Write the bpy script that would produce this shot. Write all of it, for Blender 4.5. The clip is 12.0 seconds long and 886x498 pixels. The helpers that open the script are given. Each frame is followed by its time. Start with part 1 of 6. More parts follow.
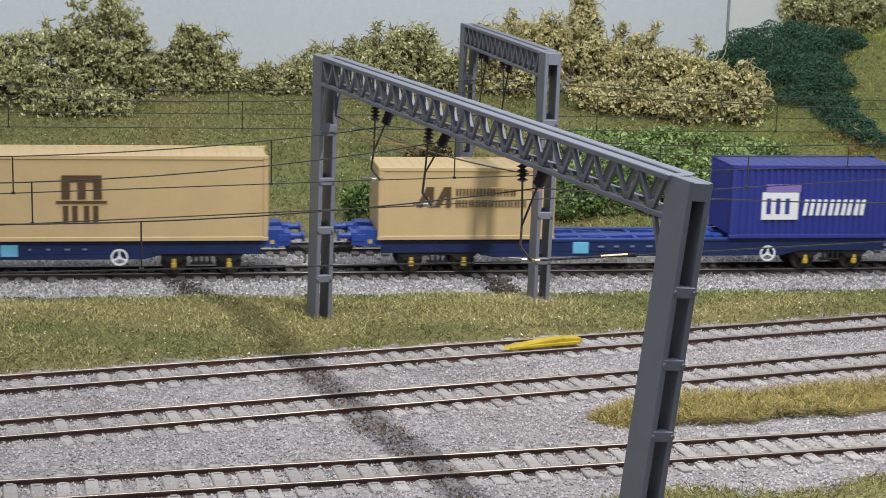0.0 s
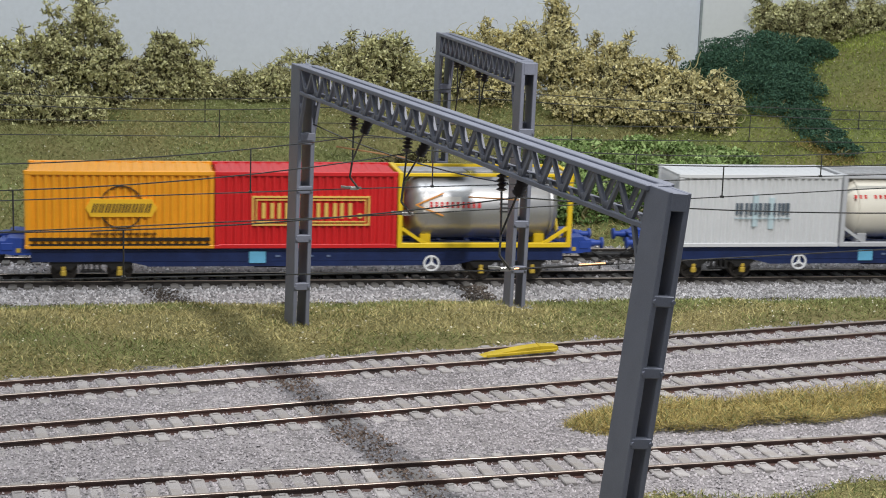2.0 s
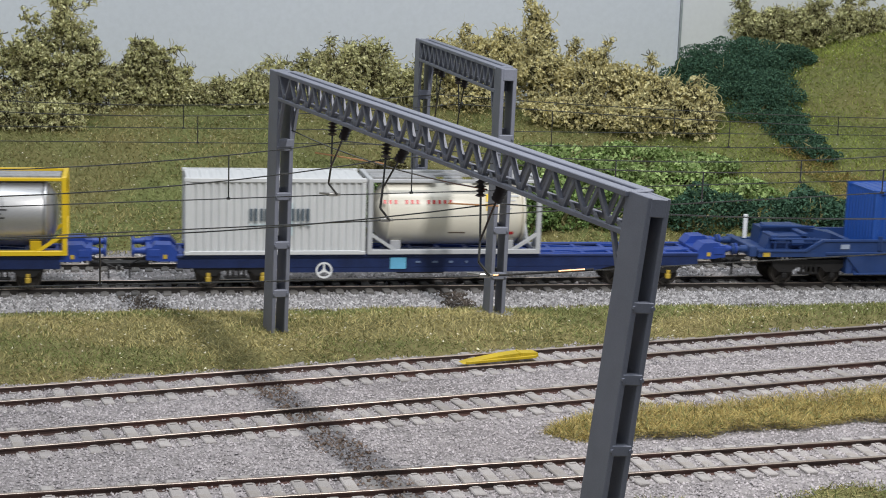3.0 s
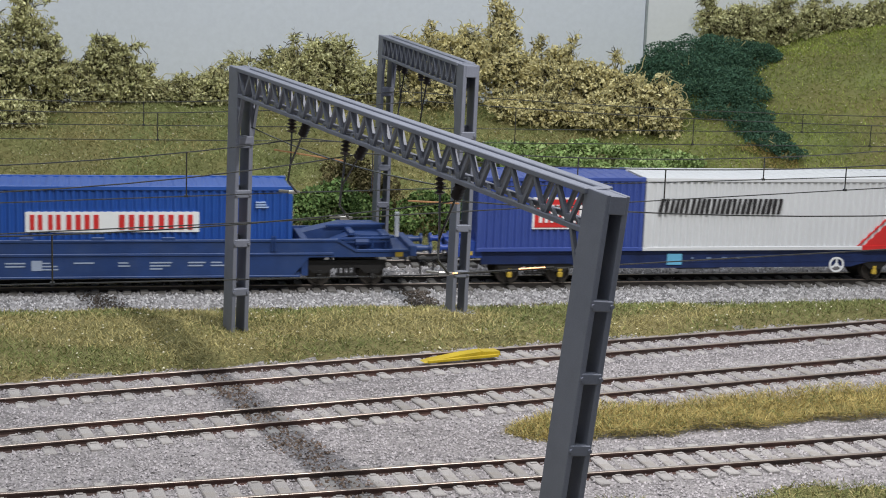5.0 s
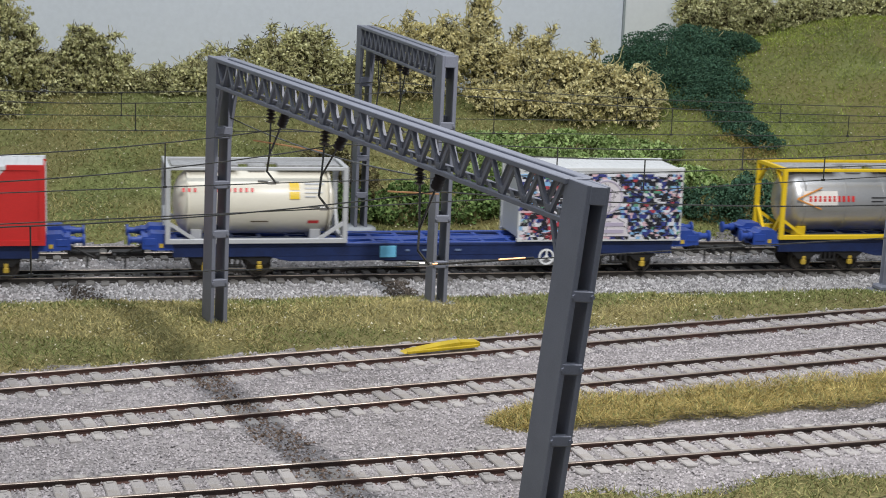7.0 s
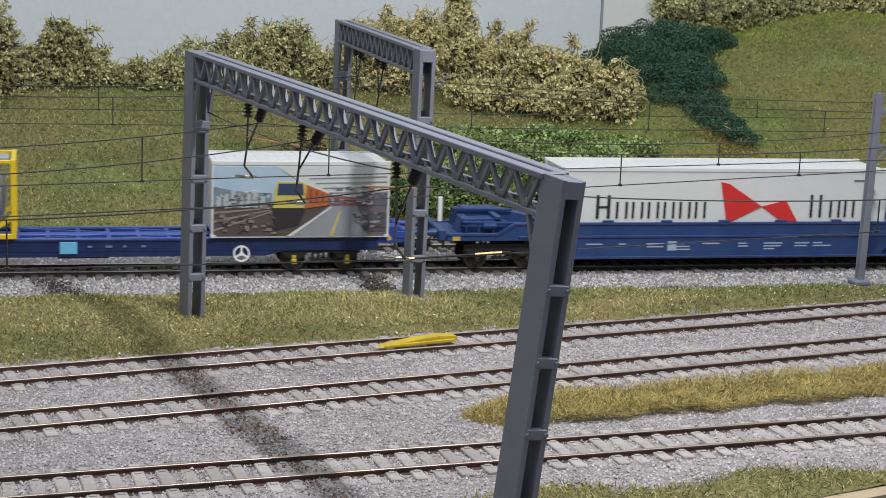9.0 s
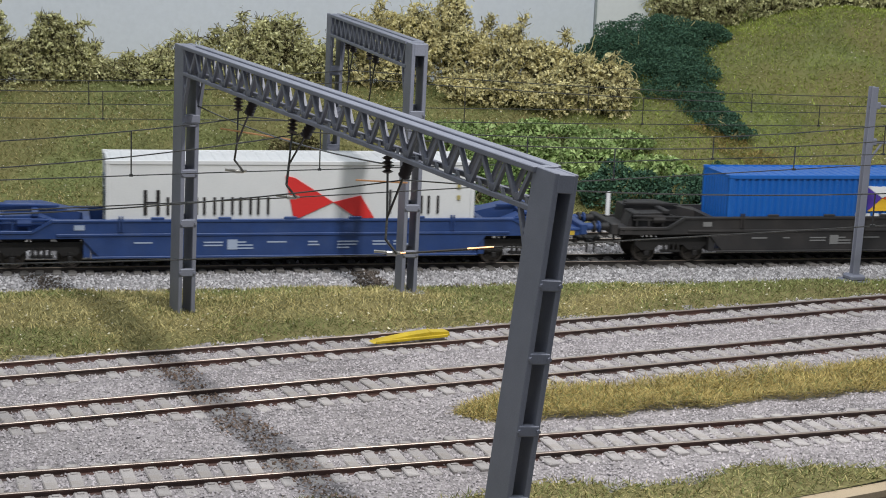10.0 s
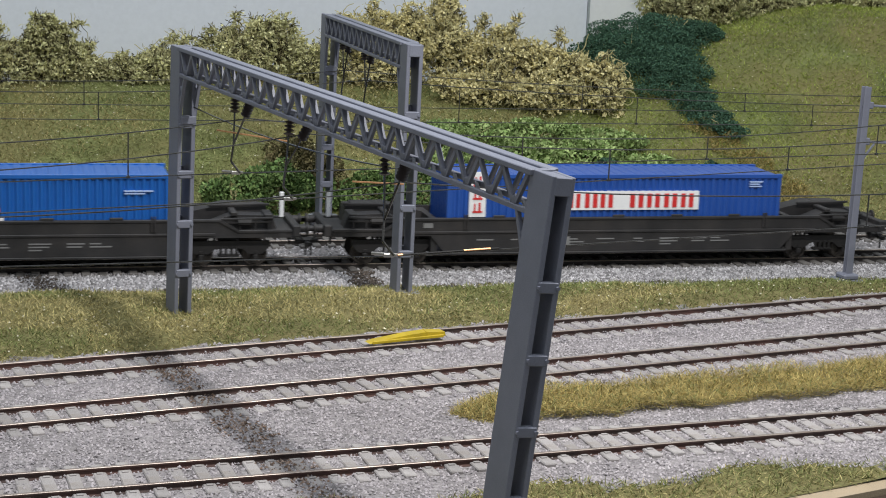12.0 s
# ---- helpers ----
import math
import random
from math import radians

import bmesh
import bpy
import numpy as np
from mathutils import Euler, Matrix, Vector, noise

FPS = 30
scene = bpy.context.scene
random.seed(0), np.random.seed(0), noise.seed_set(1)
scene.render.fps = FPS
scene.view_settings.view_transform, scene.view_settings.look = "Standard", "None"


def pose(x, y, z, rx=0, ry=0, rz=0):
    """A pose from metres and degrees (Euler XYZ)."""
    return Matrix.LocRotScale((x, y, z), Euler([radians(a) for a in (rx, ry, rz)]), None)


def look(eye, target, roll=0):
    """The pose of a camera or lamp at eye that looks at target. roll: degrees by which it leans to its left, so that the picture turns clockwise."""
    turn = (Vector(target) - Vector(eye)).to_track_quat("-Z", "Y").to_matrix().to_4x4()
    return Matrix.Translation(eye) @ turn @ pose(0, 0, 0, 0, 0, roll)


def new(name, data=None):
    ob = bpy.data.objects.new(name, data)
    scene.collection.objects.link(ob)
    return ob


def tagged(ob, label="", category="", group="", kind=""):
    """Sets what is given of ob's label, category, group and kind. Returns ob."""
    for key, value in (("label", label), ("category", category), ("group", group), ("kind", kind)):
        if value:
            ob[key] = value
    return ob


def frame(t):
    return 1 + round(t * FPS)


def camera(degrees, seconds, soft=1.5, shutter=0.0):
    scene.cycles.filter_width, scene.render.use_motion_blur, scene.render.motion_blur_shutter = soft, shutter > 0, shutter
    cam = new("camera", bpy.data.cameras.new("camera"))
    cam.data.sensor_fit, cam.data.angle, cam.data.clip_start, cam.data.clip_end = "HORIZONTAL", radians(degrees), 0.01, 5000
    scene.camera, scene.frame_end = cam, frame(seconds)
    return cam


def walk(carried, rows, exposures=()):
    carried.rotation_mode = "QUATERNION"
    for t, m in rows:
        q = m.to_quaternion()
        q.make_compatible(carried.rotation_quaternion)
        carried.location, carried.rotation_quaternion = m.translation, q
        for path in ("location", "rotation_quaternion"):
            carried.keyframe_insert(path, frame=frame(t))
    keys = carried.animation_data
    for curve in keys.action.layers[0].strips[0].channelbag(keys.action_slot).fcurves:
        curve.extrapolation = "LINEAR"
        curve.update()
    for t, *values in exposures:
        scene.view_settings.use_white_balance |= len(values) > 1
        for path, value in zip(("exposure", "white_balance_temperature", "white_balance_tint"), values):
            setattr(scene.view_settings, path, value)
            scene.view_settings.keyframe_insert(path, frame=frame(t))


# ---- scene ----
cam = camera(30.254, 12.0, soft=1.0, shutter=0.15)
walk(cam, [
    (0.0, pose(-0.0529, -0.7433, 0.1556, 78.629, -1.531, -9.155)),
    (0.5, pose(-0.0545, -0.7439, 0.1554, 78.694, -1.622, -9.241)),
    (1.0, pose(-0.0550, -0.7451, 0.1561, 78.756, -1.645, -9.298)),
    (1.5, pose(-0.0563, -0.7457, 0.1563, 78.707, -1.733, -9.807)),
    (2.0, pose(-0.0565, -0.7466, 0.1568, 78.902, -1.840, -10.179)),
    (2.5, pose(-0.0555, -0.7449, 0.1564, 79.051, -1.855, -10.498)),
    (3.0, pose(-0.0556, -0.7445, 0.1563, 79.157, -1.892, -10.858)),
    (5.0, pose(-0.0516, -0.7401, 0.1554, 79.125, -2.031, -11.919)),
    (5.5, pose(-0.0523, -0.7410, 0.1559, 79.019, -1.974, -12.107)),
    (6.0, pose(-0.0528, -0.7416, 0.1561, 79.010, -1.987, -12.319)),
    (6.5, pose(-0.0519, -0.7407, 0.1559, 78.942, -2.012, -12.485)),
    (7.0, pose(-0.0522, -0.7394, 0.1554, 78.808, -2.080, -12.712)),
    (9.0, pose(-0.0517, -0.7407, 0.1556, 78.646, -2.281, -13.408)),
    (9.5, pose(-0.0500, -0.7375, 0.1543, 78.655, -2.353, -13.537)),
    (10.0, pose(-0.0498, -0.7365, 0.1543, 78.516, -2.280, -13.608)),
    (10.5, pose(-0.0498, -0.7357, 0.1539, 78.440, -2.297, -13.587)),
    (11.0, pose(-0.0505, -0.7359, 0.1541, 78.332, -2.245, -13.536)),
    (11.5, pose(-0.0495, -0.7360, 0.1544, 78.415, -2.369, -13.786)),
    (12.0, pose(-0.0518, -0.7380, 0.1561, 78.411, -2.246, -13.913)),
], exposures=[(0.0, 0.10), (1.5, 0.10), (1.9, 0.0), (12.0, 0.0)])

# ---- world and lamps ----
world = bpy.data.worlds.new("hall_surroundings")
scene.world = world
world.use_nodes = True
world.node_tree.nodes["Background"].inputs[0].default_value = (0.88, 0.94, 1.0, 1)
world.node_tree.nodes["Background"].inputs[1].default_value = 0.33


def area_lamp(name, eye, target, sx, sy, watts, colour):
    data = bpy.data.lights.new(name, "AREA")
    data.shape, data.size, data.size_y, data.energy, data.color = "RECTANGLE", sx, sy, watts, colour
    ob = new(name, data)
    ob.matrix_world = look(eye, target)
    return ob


# an unseen key lamp above the front edge, placed from the gantries' shadows
area_lamp("unseen_key_lamp", (0.155, -0.362, 0.39), (0.12, -0.02, 0.0), 0.018, 0.018, 1.66, (1.0, 0.98, 0.96))
# an unseen ceiling panel, added as broad fill over the whole layout
area_lamp("unseen_ceiling_fill", (-0.2, -0.6, 2.4), (0.1, 0.15, 0.0), 1.2, 1.2, 34.5, (0.90, 0.95, 1.0))

# ---- materials ----


def mat(name, colour, rough=0.6, metal=0.0, vary=0.12, scale=300.0, bump=0.15, fine=2500.0, dirt=None, dirt_amount=0.0, island=0.0, piece=0.0, second=None, spec=0.5):
    """A surface with variation at two scales, fine relief and, if given, dirt of another colour in patches."""
    m = bpy.data.materials.new(name)
    m.use_nodes = True
    nt = m.node_tree
    b = nt.nodes["Principled BSDF"]
    b.inputs["Roughness"].default_value, b.inputs["Metallic"].default_value = rough, metal
    b.inputs["Specular IOR Level"].default_value = spec
    co = nt.nodes.new("ShaderNodeTexCoord").outputs["Object"]

    def tex(s, detail=4.0):
        n = nt.nodes.new("ShaderNodeTexNoise")
        n.inputs["Scale"].default_value, n.inputs["Detail"].default_value = s, detail
        nt.links.new(co, n.inputs["Vector"])
        return n.outputs["Fac"]

    def blend(fac, a, c, kind="MIX"):
        n = nt.nodes.new("ShaderNodeMix")
        n.data_type, n.blend_type = "RGBA", kind
        for socket, v in ((n.inputs[0], fac), (n.inputs[6], a), (n.inputs[7], c)):
            if isinstance(v, (int, float)):
                socket.default_value = v
            elif isinstance(v, tuple):
                socket.default_value = v
            else:
                nt.links.new(v, socket)
        return n.outputs[2]

    def ramp(fac, lo, hi):
        n = nt.nodes.new("ShaderNodeMapRange")
        n.inputs[1].default_value, n.inputs[2].default_value = lo, hi
        nt.links.new(fac, n.inputs[0])
        return n.outputs[0]

    c4 = (*colour, 1)
    low = tuple(v * (1 - 2.2 * vary) for v in colour) + (1,)
    high = tuple(min(1, v * (1 + 1.6 * vary)) for v in colour) + (1,)
    col = blend(ramp(tex(scale), 0.3, 0.7), low, high)
    col = blend(0.5, col, blend(ramp(tex(fine, 2.0), 0.3, 0.7), low, high))
    if second:
        if island:
            r = nt.nodes.new("ShaderNodeNewGeometry").outputs["Random Per Island"]
            col = blend(ramp(r, 0.2, 0.8), col, (*second, 1))
        else:
            col = blend(ramp(tex(scale * 0.35), 0.42, 0.6), col, (*second, 1))
    if island:
        r = nt.nodes.new("ShaderNodeNewGeometry").outputs["Random Per Island"]
        r2 = nt.nodes.new("ShaderNodeMath")
        r2.operation = "FRACT"
        r3 = nt.nodes.new("ShaderNodeMath")
        r3.operation = "MULTIPLY"
        r3.inputs[1].default_value = 37.7
        nt.links.new(r, r3.inputs[0])
        nt.links.new(r3.outputs[0], r2.inputs[0])
        k = nt.nodes.new("ShaderNodeMapRange")
        k.inputs[3].default_value, k.inputs[4].default_value = 1 - island, 1 + island
        nt.links.new(r2.outputs[0], k.inputs[0])
        n = nt.nodes.new("ShaderNodeVectorMath")
        n.operation = "SCALE"
        nt.links.new(col, n.inputs[0])
        nt.links.new(k.outputs[0], n.inputs["Scale"])
        col = n.outputs[0]
    if piece:
        r = nt.nodes.new("ShaderNodeObjectInfo").outputs["Random"]
        k = nt.nodes.new("ShaderNodeMapRange")
        k.inputs[3].default_value, k.inputs[4].default_value = 1 - piece, 1 + piece
        nt.links.new(r, k.inputs[0])
        n = nt.nodes.new("ShaderNodeVectorMath")
        n.operation = "SCALE"
        nt.links.new(col, n.inputs[0])
        nt.links.new(k.outputs[0], n.inputs["Scale"])
        col = n.outputs[0]
    if dirt:
        f = nt.nodes.new("ShaderNodeMath")
        f.operation = "MULTIPLY"
        f.inputs[1].default_value = dirt_amount
        nt.links.new(ramp(tex(scale * 0.8, 6.0), 0.45, 0.65), f.inputs[0])
        col = blend(f.outputs[0], col, (*dirt, 1))
    nt.links.new(col, b.inputs["Base Color"])
    if bump:
        bn = nt.nodes.new("ShaderNodeBump")
        bn.inputs["Strength"].default_value, bn.inputs["Distance"].default_value = bump, 0.0004
        nt.links.new(tex(fine), bn.inputs["Height"])
        nt.links.new(bn.outputs[0], b.inputs["Normal"])
    return m


M = {
    "grey_print": mat("grey_gantry_paint", (0.175, 0.185, 0.23), 0.5, 0, 0.08, 120, 0.15, 3000),
    "rail_top": mat("worn_rail_top", (0.52, 0.44, 0.38), 0.42, 0.85, 0.15, 90, dirt=(0.20, 0.12, 0.10), dirt_amount=0.35),
    "rail_rust": mat("rusty_rail_side", (0.052, 0.034, 0.03), 0.75, 0.1, 0.25, 150, second=(0.085, 0.042, 0.034)),
    "rail_dark": mat("oily_rail_side", (0.035, 0.03, 0.027), 0.6, 0.2, 0.2, 150),
    "sleeper": mat("concrete_sleeper", (0.37, 0.345, 0.335), 0.9, 0, 0.14, 260, 0.4, dirt=(0.22, 0.19, 0.165), dirt_amount=0.6, piece=0.16, spec=0.2),
    "sleeper_dark": mat("weathered_sleeper", (0.16, 0.15, 0.14), 0.85, 0, 0.15, 200, 0.3, piece=0.2),
    "stone": mat("grey_ballast", (0.385, 0.352, 0.36), 0.9, 0, 0.08, 60, 0.2, island=0.38, second=(0.31, 0.285, 0.295), spec=0.1),
    # dirt brown for the stones that tint the gantry's shadow stripe
    "stone_shadow": mat("dirty_ballast", (0.17, 0.115, 0.085), 0.9, 0, 0.2, 60, 0.2, island=0.5, second=(0.25, 0.19, 0.155), spec=0.1),
    # black for painted gantry shadows and for the dirty ballast edge
    "stone_black": mat("shadow_and_dirt_ballast", (0.055, 0.045, 0.038), 0.9, 0, 0.2, 60, 0.2, island=0.5, second=(0.11, 0.09, 0.075), spec=0.1),
    "fleck": mat("pale_flecks", (0.60, 0.56, 0.42), 0.9, 0, 0.1, 60, 0, island=0.3, spec=0.1),
    "stone_pale": mat("pale_ballast", (0.42, 0.405, 0.41), 0.9, 0, 0.08, 60, 0.2, island=0.55, second=(0.25, 0.24, 0.24), spec=0.1),
    "ballast_bed": mat("ballast_bed", (0.27, 0.25, 0.25), 0.95, 0, 0.3, 80, 0.6, 900, spec=0.15),
    "soil": mat("scatter_soil", (0.16, 0.15, 0.065), 0.95, 0, 0.3, 45, 0.6, 700, second=(0.20, 0.17, 0.08), spec=0.1),
    "bank_soil": mat("bank_turf", (0.17, 0.19, 0.07), 0.95, 0, 0.3, 40, 0.7, 600, second=(0.20, 0.18, 0.075), spec=0.1),
    "straw": mat("straw_fibres", (0.47, 0.405, 0.19), 0.8, 0, 0.15, 30, 0, island=0.4, second=(0.36, 0.31, 0.13), spec=0.15),
    "gold_fibre": mat("golden_fibres", (0.45, 0.36, 0.14), 0.8, 0, 0.15, 30, 0, island=0.45, second=(0.33, 0.25, 0.085), spec=0.15),
    "green_fibre": mat("green_fibres", (0.25, 0.275, 0.105), 0.8, 0, 0.3, 22, 0, island=0.4, second=(0.34, 0.33, 0.15), spec=0.15),
    "verge_fibre": mat("verge_green_fibres", (0.165, 0.205, 0.068), 0.8, 0, 0.25, 30, 0, island=0.4, second=(0.26, 0.255, 0.105), spec=0.15),
    "lawn_fibre": mat("fresh_green_fibres", (0.31, 0.40, 0.075), 0.8, 0, 0.25, 22, 0, island=0.3, second=(0.39, 0.42, 0.11), spec=0.15),
    "leaf_olive": mat("olive_leaves", (0.72, 0.69, 0.38), 0.75, 0, 0.2, 40, 0, island=0.4, second=(0.46, 0.46, 0.23), spec=0.15),
    "leaf_yellow": mat("yellow_leaves", (0.82, 0.73, 0.40), 0.75, 0, 0.15, 40, 0, island=0.35, second=(0.62, 0.55, 0.27), spec=0.15),
    "leaf_dark": mat("dark_ivy", (0.062, 0.130, 0.088), 0.75, 0, 0.2, 40, 0, island=0.4, second=(0.075, 0.145, 0.085), spec=0.1),
    "leaf_green": mat("green_leaves", (0.36, 0.45, 0.18), 0.75, 0, 0.2, 40, 0, island=0.5, second=(0.19, 0.28, 0.09), spec=0.15),
    # darker green leaves, with the shade behind the train put into their colour
    "leaf_shaded": mat("shaded_green_leaves", (0.21, 0.30, 0.10), 0.75, 0, 0.2, 40, 0, island=0.5, second=(0.09, 0.155, 0.05), spec=0.15),
    "leaf_brown": mat("withered_leaves", (0.24, 0.20, 0.10), 0.8, 0, 0.2, 40, 0, island=0.5, second=(0.13, 0.12, 0.055), spec=0.1),
    "shade_fibre": mat("dark_shade_fibres", (0.085, 0.075, 0.04), 0.9, 0, 0.3, 60, 0, island=0.5, spec=0.1),
    "twig": mat("dry_twig", (0.50, 0.46, 0.23), 0.85, 0, 0.2, 200),
    "board": mat("pale_backboard", (0.77, 0.81, 0.88), 0.9, 0, 0.025, 6, 0.05, 300),
    "board_white": mat("white_backboard", (0.84, 0.86, 0.88), 0.9, 0, 0.02, 6, 0.05, 300),
    "joint": mat("board_joint", (0.36, 0.40, 0.42), 0.9),
    "wood": mat("edge_plywood", (0.42, 0.33, 0.22), 0.6, 0, 0.15, 40, 0.2),
    "wood_dark": mat("stained_fascia", (0.055, 0.035, 0.025), 0.5, 0, 0.2, 40, 0.2),
    "wire_dark": mat("blackened_wire", (0.022, 0.021, 0.02), 0.16, 0, 0.2, 60, 0, spec=1.0),
    "wire": mat("tinned_wire", (0.04, 0.038, 0.035), 0.18, 0.2, 0.4, 60, 0, spec=1.0),
    "wire_copper": mat("bare_copper_wire", (0.78, 0.42, 0.21), 0.45, 1.0),
    "insulator": mat("brown_insulator", (0.045, 0.035, 0.035), 0.4),
    "blue": mat("wagon_blue", (0.024, 0.065, 0.32), 0.4, 0, 0.1, 150, 0.05),
    "blue_pocket": mat("pocket_wagon_blue", (0.020, 0.052, 0.175), 0.42, 0, 0.14, 120, 0.08, dirt=(0.04, 0.07, 0.17), dirt_amount=0.4),
    "navy": mat("navy_solebar", (0.011, 0.026, 0.105), 0.45, 0, 0.2, 150),
    "black": mat("chassis_black", (0.014, 0.013, 0.013), 0.6, 0, 0.2, 150),
    "black_wagon": mat("weathered_black_wagon", (0.022, 0.021, 0.022), 0.6, 0, 0.25, 90, 0.1, dirt=(0.048, 0.042, 0.04), dirt_amount=0.5),
    "steel": mat("bright_steel", (0.5, 0.48, 0.45), 0.35, 0.9),
    "yellow_box": mat("yellow_axlebox", (0.58, 0.40, 0.05), 0.5),
    "white": mat("white_plastic", (0.80, 0.81, 0.82), 0.45, 0, 0.02, 80, 0.03),
    "white_print": mat("white_print", (0.82, 0.83, 0.84), 0.5, 0, 0.02),
    "panel_blue": mat("light_blue_panel", (0.16, 0.50, 0.75), 0.5, 0, 0.05),
    "glue": mat("dried_glue", (0.38, 0.40, 0.43), 0.1, 0, 0.1, 300, 0.2),
    "loader": mat("bright_yellow_plastic", (0.50, 0.36, 0.015), 0.45, 0, 0.15, 120, 0.15),
}

# ---- mesh building ----


class Geo:
    """Vertices and faces of one mesh, piece by piece."""

    def __init__(self):
        self.v, self.f = [], []

    def add(self, verts, faces):
        n = len(self.v)
        self.v.extend(tuple(p) for p in verts)
        self.f.extend(tuple(i + n for i in q) for q in faces)
        return self

    def box(self, x0, x1, y0, y1, z0, z1, c=0.0):
        """A box; c: the width of its chamfered edges."""
        if c <= 0:
            vs = [(x, y, z) for x in (x0, x1) for y in (y0, y1) for z in (z0, z1)]
            return self.add(vs, [(0, 1, 3, 2), (4, 6, 7, 5), (0, 4, 5, 1), (2, 3, 7, 6), (0, 2, 6, 4), (1, 5, 7, 3)])
        X, Y, Z = (x0, x1), (y0, y1), (z0, z1)
        vs, at = [], {}
        for i in (0, 1):
            for j in (0, 1):
                for k in (0, 1):
                    s = [1 - 2 * i, 1 - 2 * j, 1 - 2 * k]
                    for a in range(3):
                        p = [X[i], Y[j], Z[k]]
                        for b in range(3):
                            if b != a:
                                p[b] += c * s[b]
                        at[i, j, k, a] = len(vs)
                        vs.append(p)
        fs = []
        for a in range(3):
            b, d = (a + 1) % 3, (a + 2) % 3
            for s in (0, 1):
                q = []
                for u, w in ((0, 0), (1, 0), (1, 1), (0, 1)):
                    key = [0, 0, 0]
                    key[a], key[b], key[d] = s, u, w
                    q.append(at[(*key, a)])
                fs.append(q if s else q[::-1])
            for u in (0, 1):
                for w in (0, 1):
                    e = []
                    for s, face in ((0, b), (1, b), (1, d), (0, d)):
                        key = [0, 0, 0]
                        key[a], key[b], key[d] = s, u, w
                        e.append(at[(*key, face)])
                    fs.append(e if u == w else e[::-1])
        for i in (0, 1):
            for j in (0, 1):
                for k in (0, 1):
                    q = [at[i, j, k, a] for a in range(3)]
                    fs.append(q if (i + j + k) % 2 else q[::-1])
        return self.add(vs, fs)

    def prism(self, outline, y0, y1):
        """An outline in x and z, drawn through from y0 to y1."""
        n = len(outline)
        vs = [(x, y0, z) for x, z in outline] + [(x, y1, z) for x, z in outline]
        fs = [tuple(range(n)), tuple(range(2 * n - 1, n - 1, -1))]
        fs += [(i, i + n, (i + 1) % n + n, (i + 1) % n) for i in range(n)]
        return self.add(vs, fs)

    def rod(self, a, b, r, n=6, r2=None):
        a, b = Vector(a), Vector(b)
        q = (b - a).to_track_quat("Z", "Y")
        r2 = r if r2 is None else r2
        vs = []
        for p, rad in ((a, r), (b, r2)):
            for i in range(n):
                w = 2 * math.pi * (i + 0.5) / n
                vs.append(p + q @ Vector((rad * math.cos(w), rad * math.sin(w), 0)))
        return self.add(vs, [(i, (i + 1) % n, (i + 1) % n + n, i + n) for i in range(n)] + [tuple(range(n - 1, -1, -1)), tuple(range(n, 2 * n))])

    def bar(self, a, b, w, d, up=(0, 0, 1)):
        """A rectangular bar from a to b, w across and d along up."""
        a, b, up = Vector(a), Vector(b), Vector(up)
        t = (b - a).normalized()
        s = t.cross(up).normalized()
        u = s.cross(t)
        vs = [p + s * (i * w / 2) + u * (j * d / 2) for p in (a, b) for i, j in ((-1, -1), (1, -1), (1, 1), (-1, 1))]
        return self.add(vs, [(0, 1, 2, 3), (7, 6, 5, 4), (0, 4, 5, 1), (1, 5, 6, 2), (2, 6, 7, 3), (3, 7, 4, 0)])

    def lathe(self, profile, axis_a, axis_b, n=20):
        """Rings of (along, radius) about the line from axis_a to axis_b."""
        a, b = Vector(axis_a), Vector(axis_b)
        t = (b - a).normalized()
        q = t.to_track_quat("Z", "Y")
        vs, fs = [], []
        for d, r in profile:
            for i in range(n):
                w = 2 * math.pi * i / n
                vs.append(a + t * d + q @ Vector((r * math.cos(w), r * math.sin(w), 0)))
        for k in range(len(profile) - 1):
            for i in range(n):
                j = (i + 1) % n
                fs.append((k * n + i, k * n + j, k * n + n + j, k * n + n + i))
        fs += [tuple(range(n - 1, -1, -1)), tuple(range((len(profile) - 1) * n, len(profile) * n))]
        return self.add(vs, fs)

    def ring(self, centre, r0, r1, y0, y1, n=20):
        """A flat ring standing in x and z."""
        cx, cz = centre
        vs = []
        for y in (y0, y1):
            for r in (r0, r1):
                vs += [(cx + r * math.cos(2 * math.pi * i / n), y, cz + r * math.sin(2 * math.pi * i / n)) for i in range(n)]
        fs = []
        for i in range(n):
            j = (i + 1) % n
            fs += [(i, n + i, n + j, j), (2 * n + i, 2 * n + j, 3 * n + j, 3 * n + i), (n + i, 3 * n + i, 3 * n + j, n + j), (i, j, 2 * n + j, 2 * n + i)]
        return self.add(vs, fs)

    def tube(self, pts, r, n=5):
        """One unbroken round wire through the points."""
        pts = [Vector(p) for p in pts]
        vs, fs = [], []
        for i, p in enumerate(pts):
            d = pts[min(i + 1, len(pts) - 1)] - pts[max(i - 1, 0)]
            q = d.to_track_quat("Z", "Y")
            vs += [p + q @ Vector((r * math.cos(2 * math.pi * k / n), r * math.sin(2 * math.pi * k / n), 0)) for k in range(n)]
        for i in range(len(pts) - 1):
            fs += [(i * n + k, i * n + (k + 1) % n, (i + 1) * n + (k + 1) % n, (i + 1) * n + k) for k in range(n)]
        fs += [tuple(range(n - 1, -1, -1)), tuple(range((len(pts) - 1) * n, len(pts) * n))]
        return self.add(vs, fs)

    def mesh(self, name, material, smooth=False):
        me = bpy.data.meshes.new(name)
        me.from_pydata(self.v, [], self.f)
        me.materials.append(material)
        if smooth:
            me.polygons.foreach_set("use_smooth", [True] * len(me.polygons))
            me.set_sharp_from_angle(angle=radians(38))
        me.update()
        return me


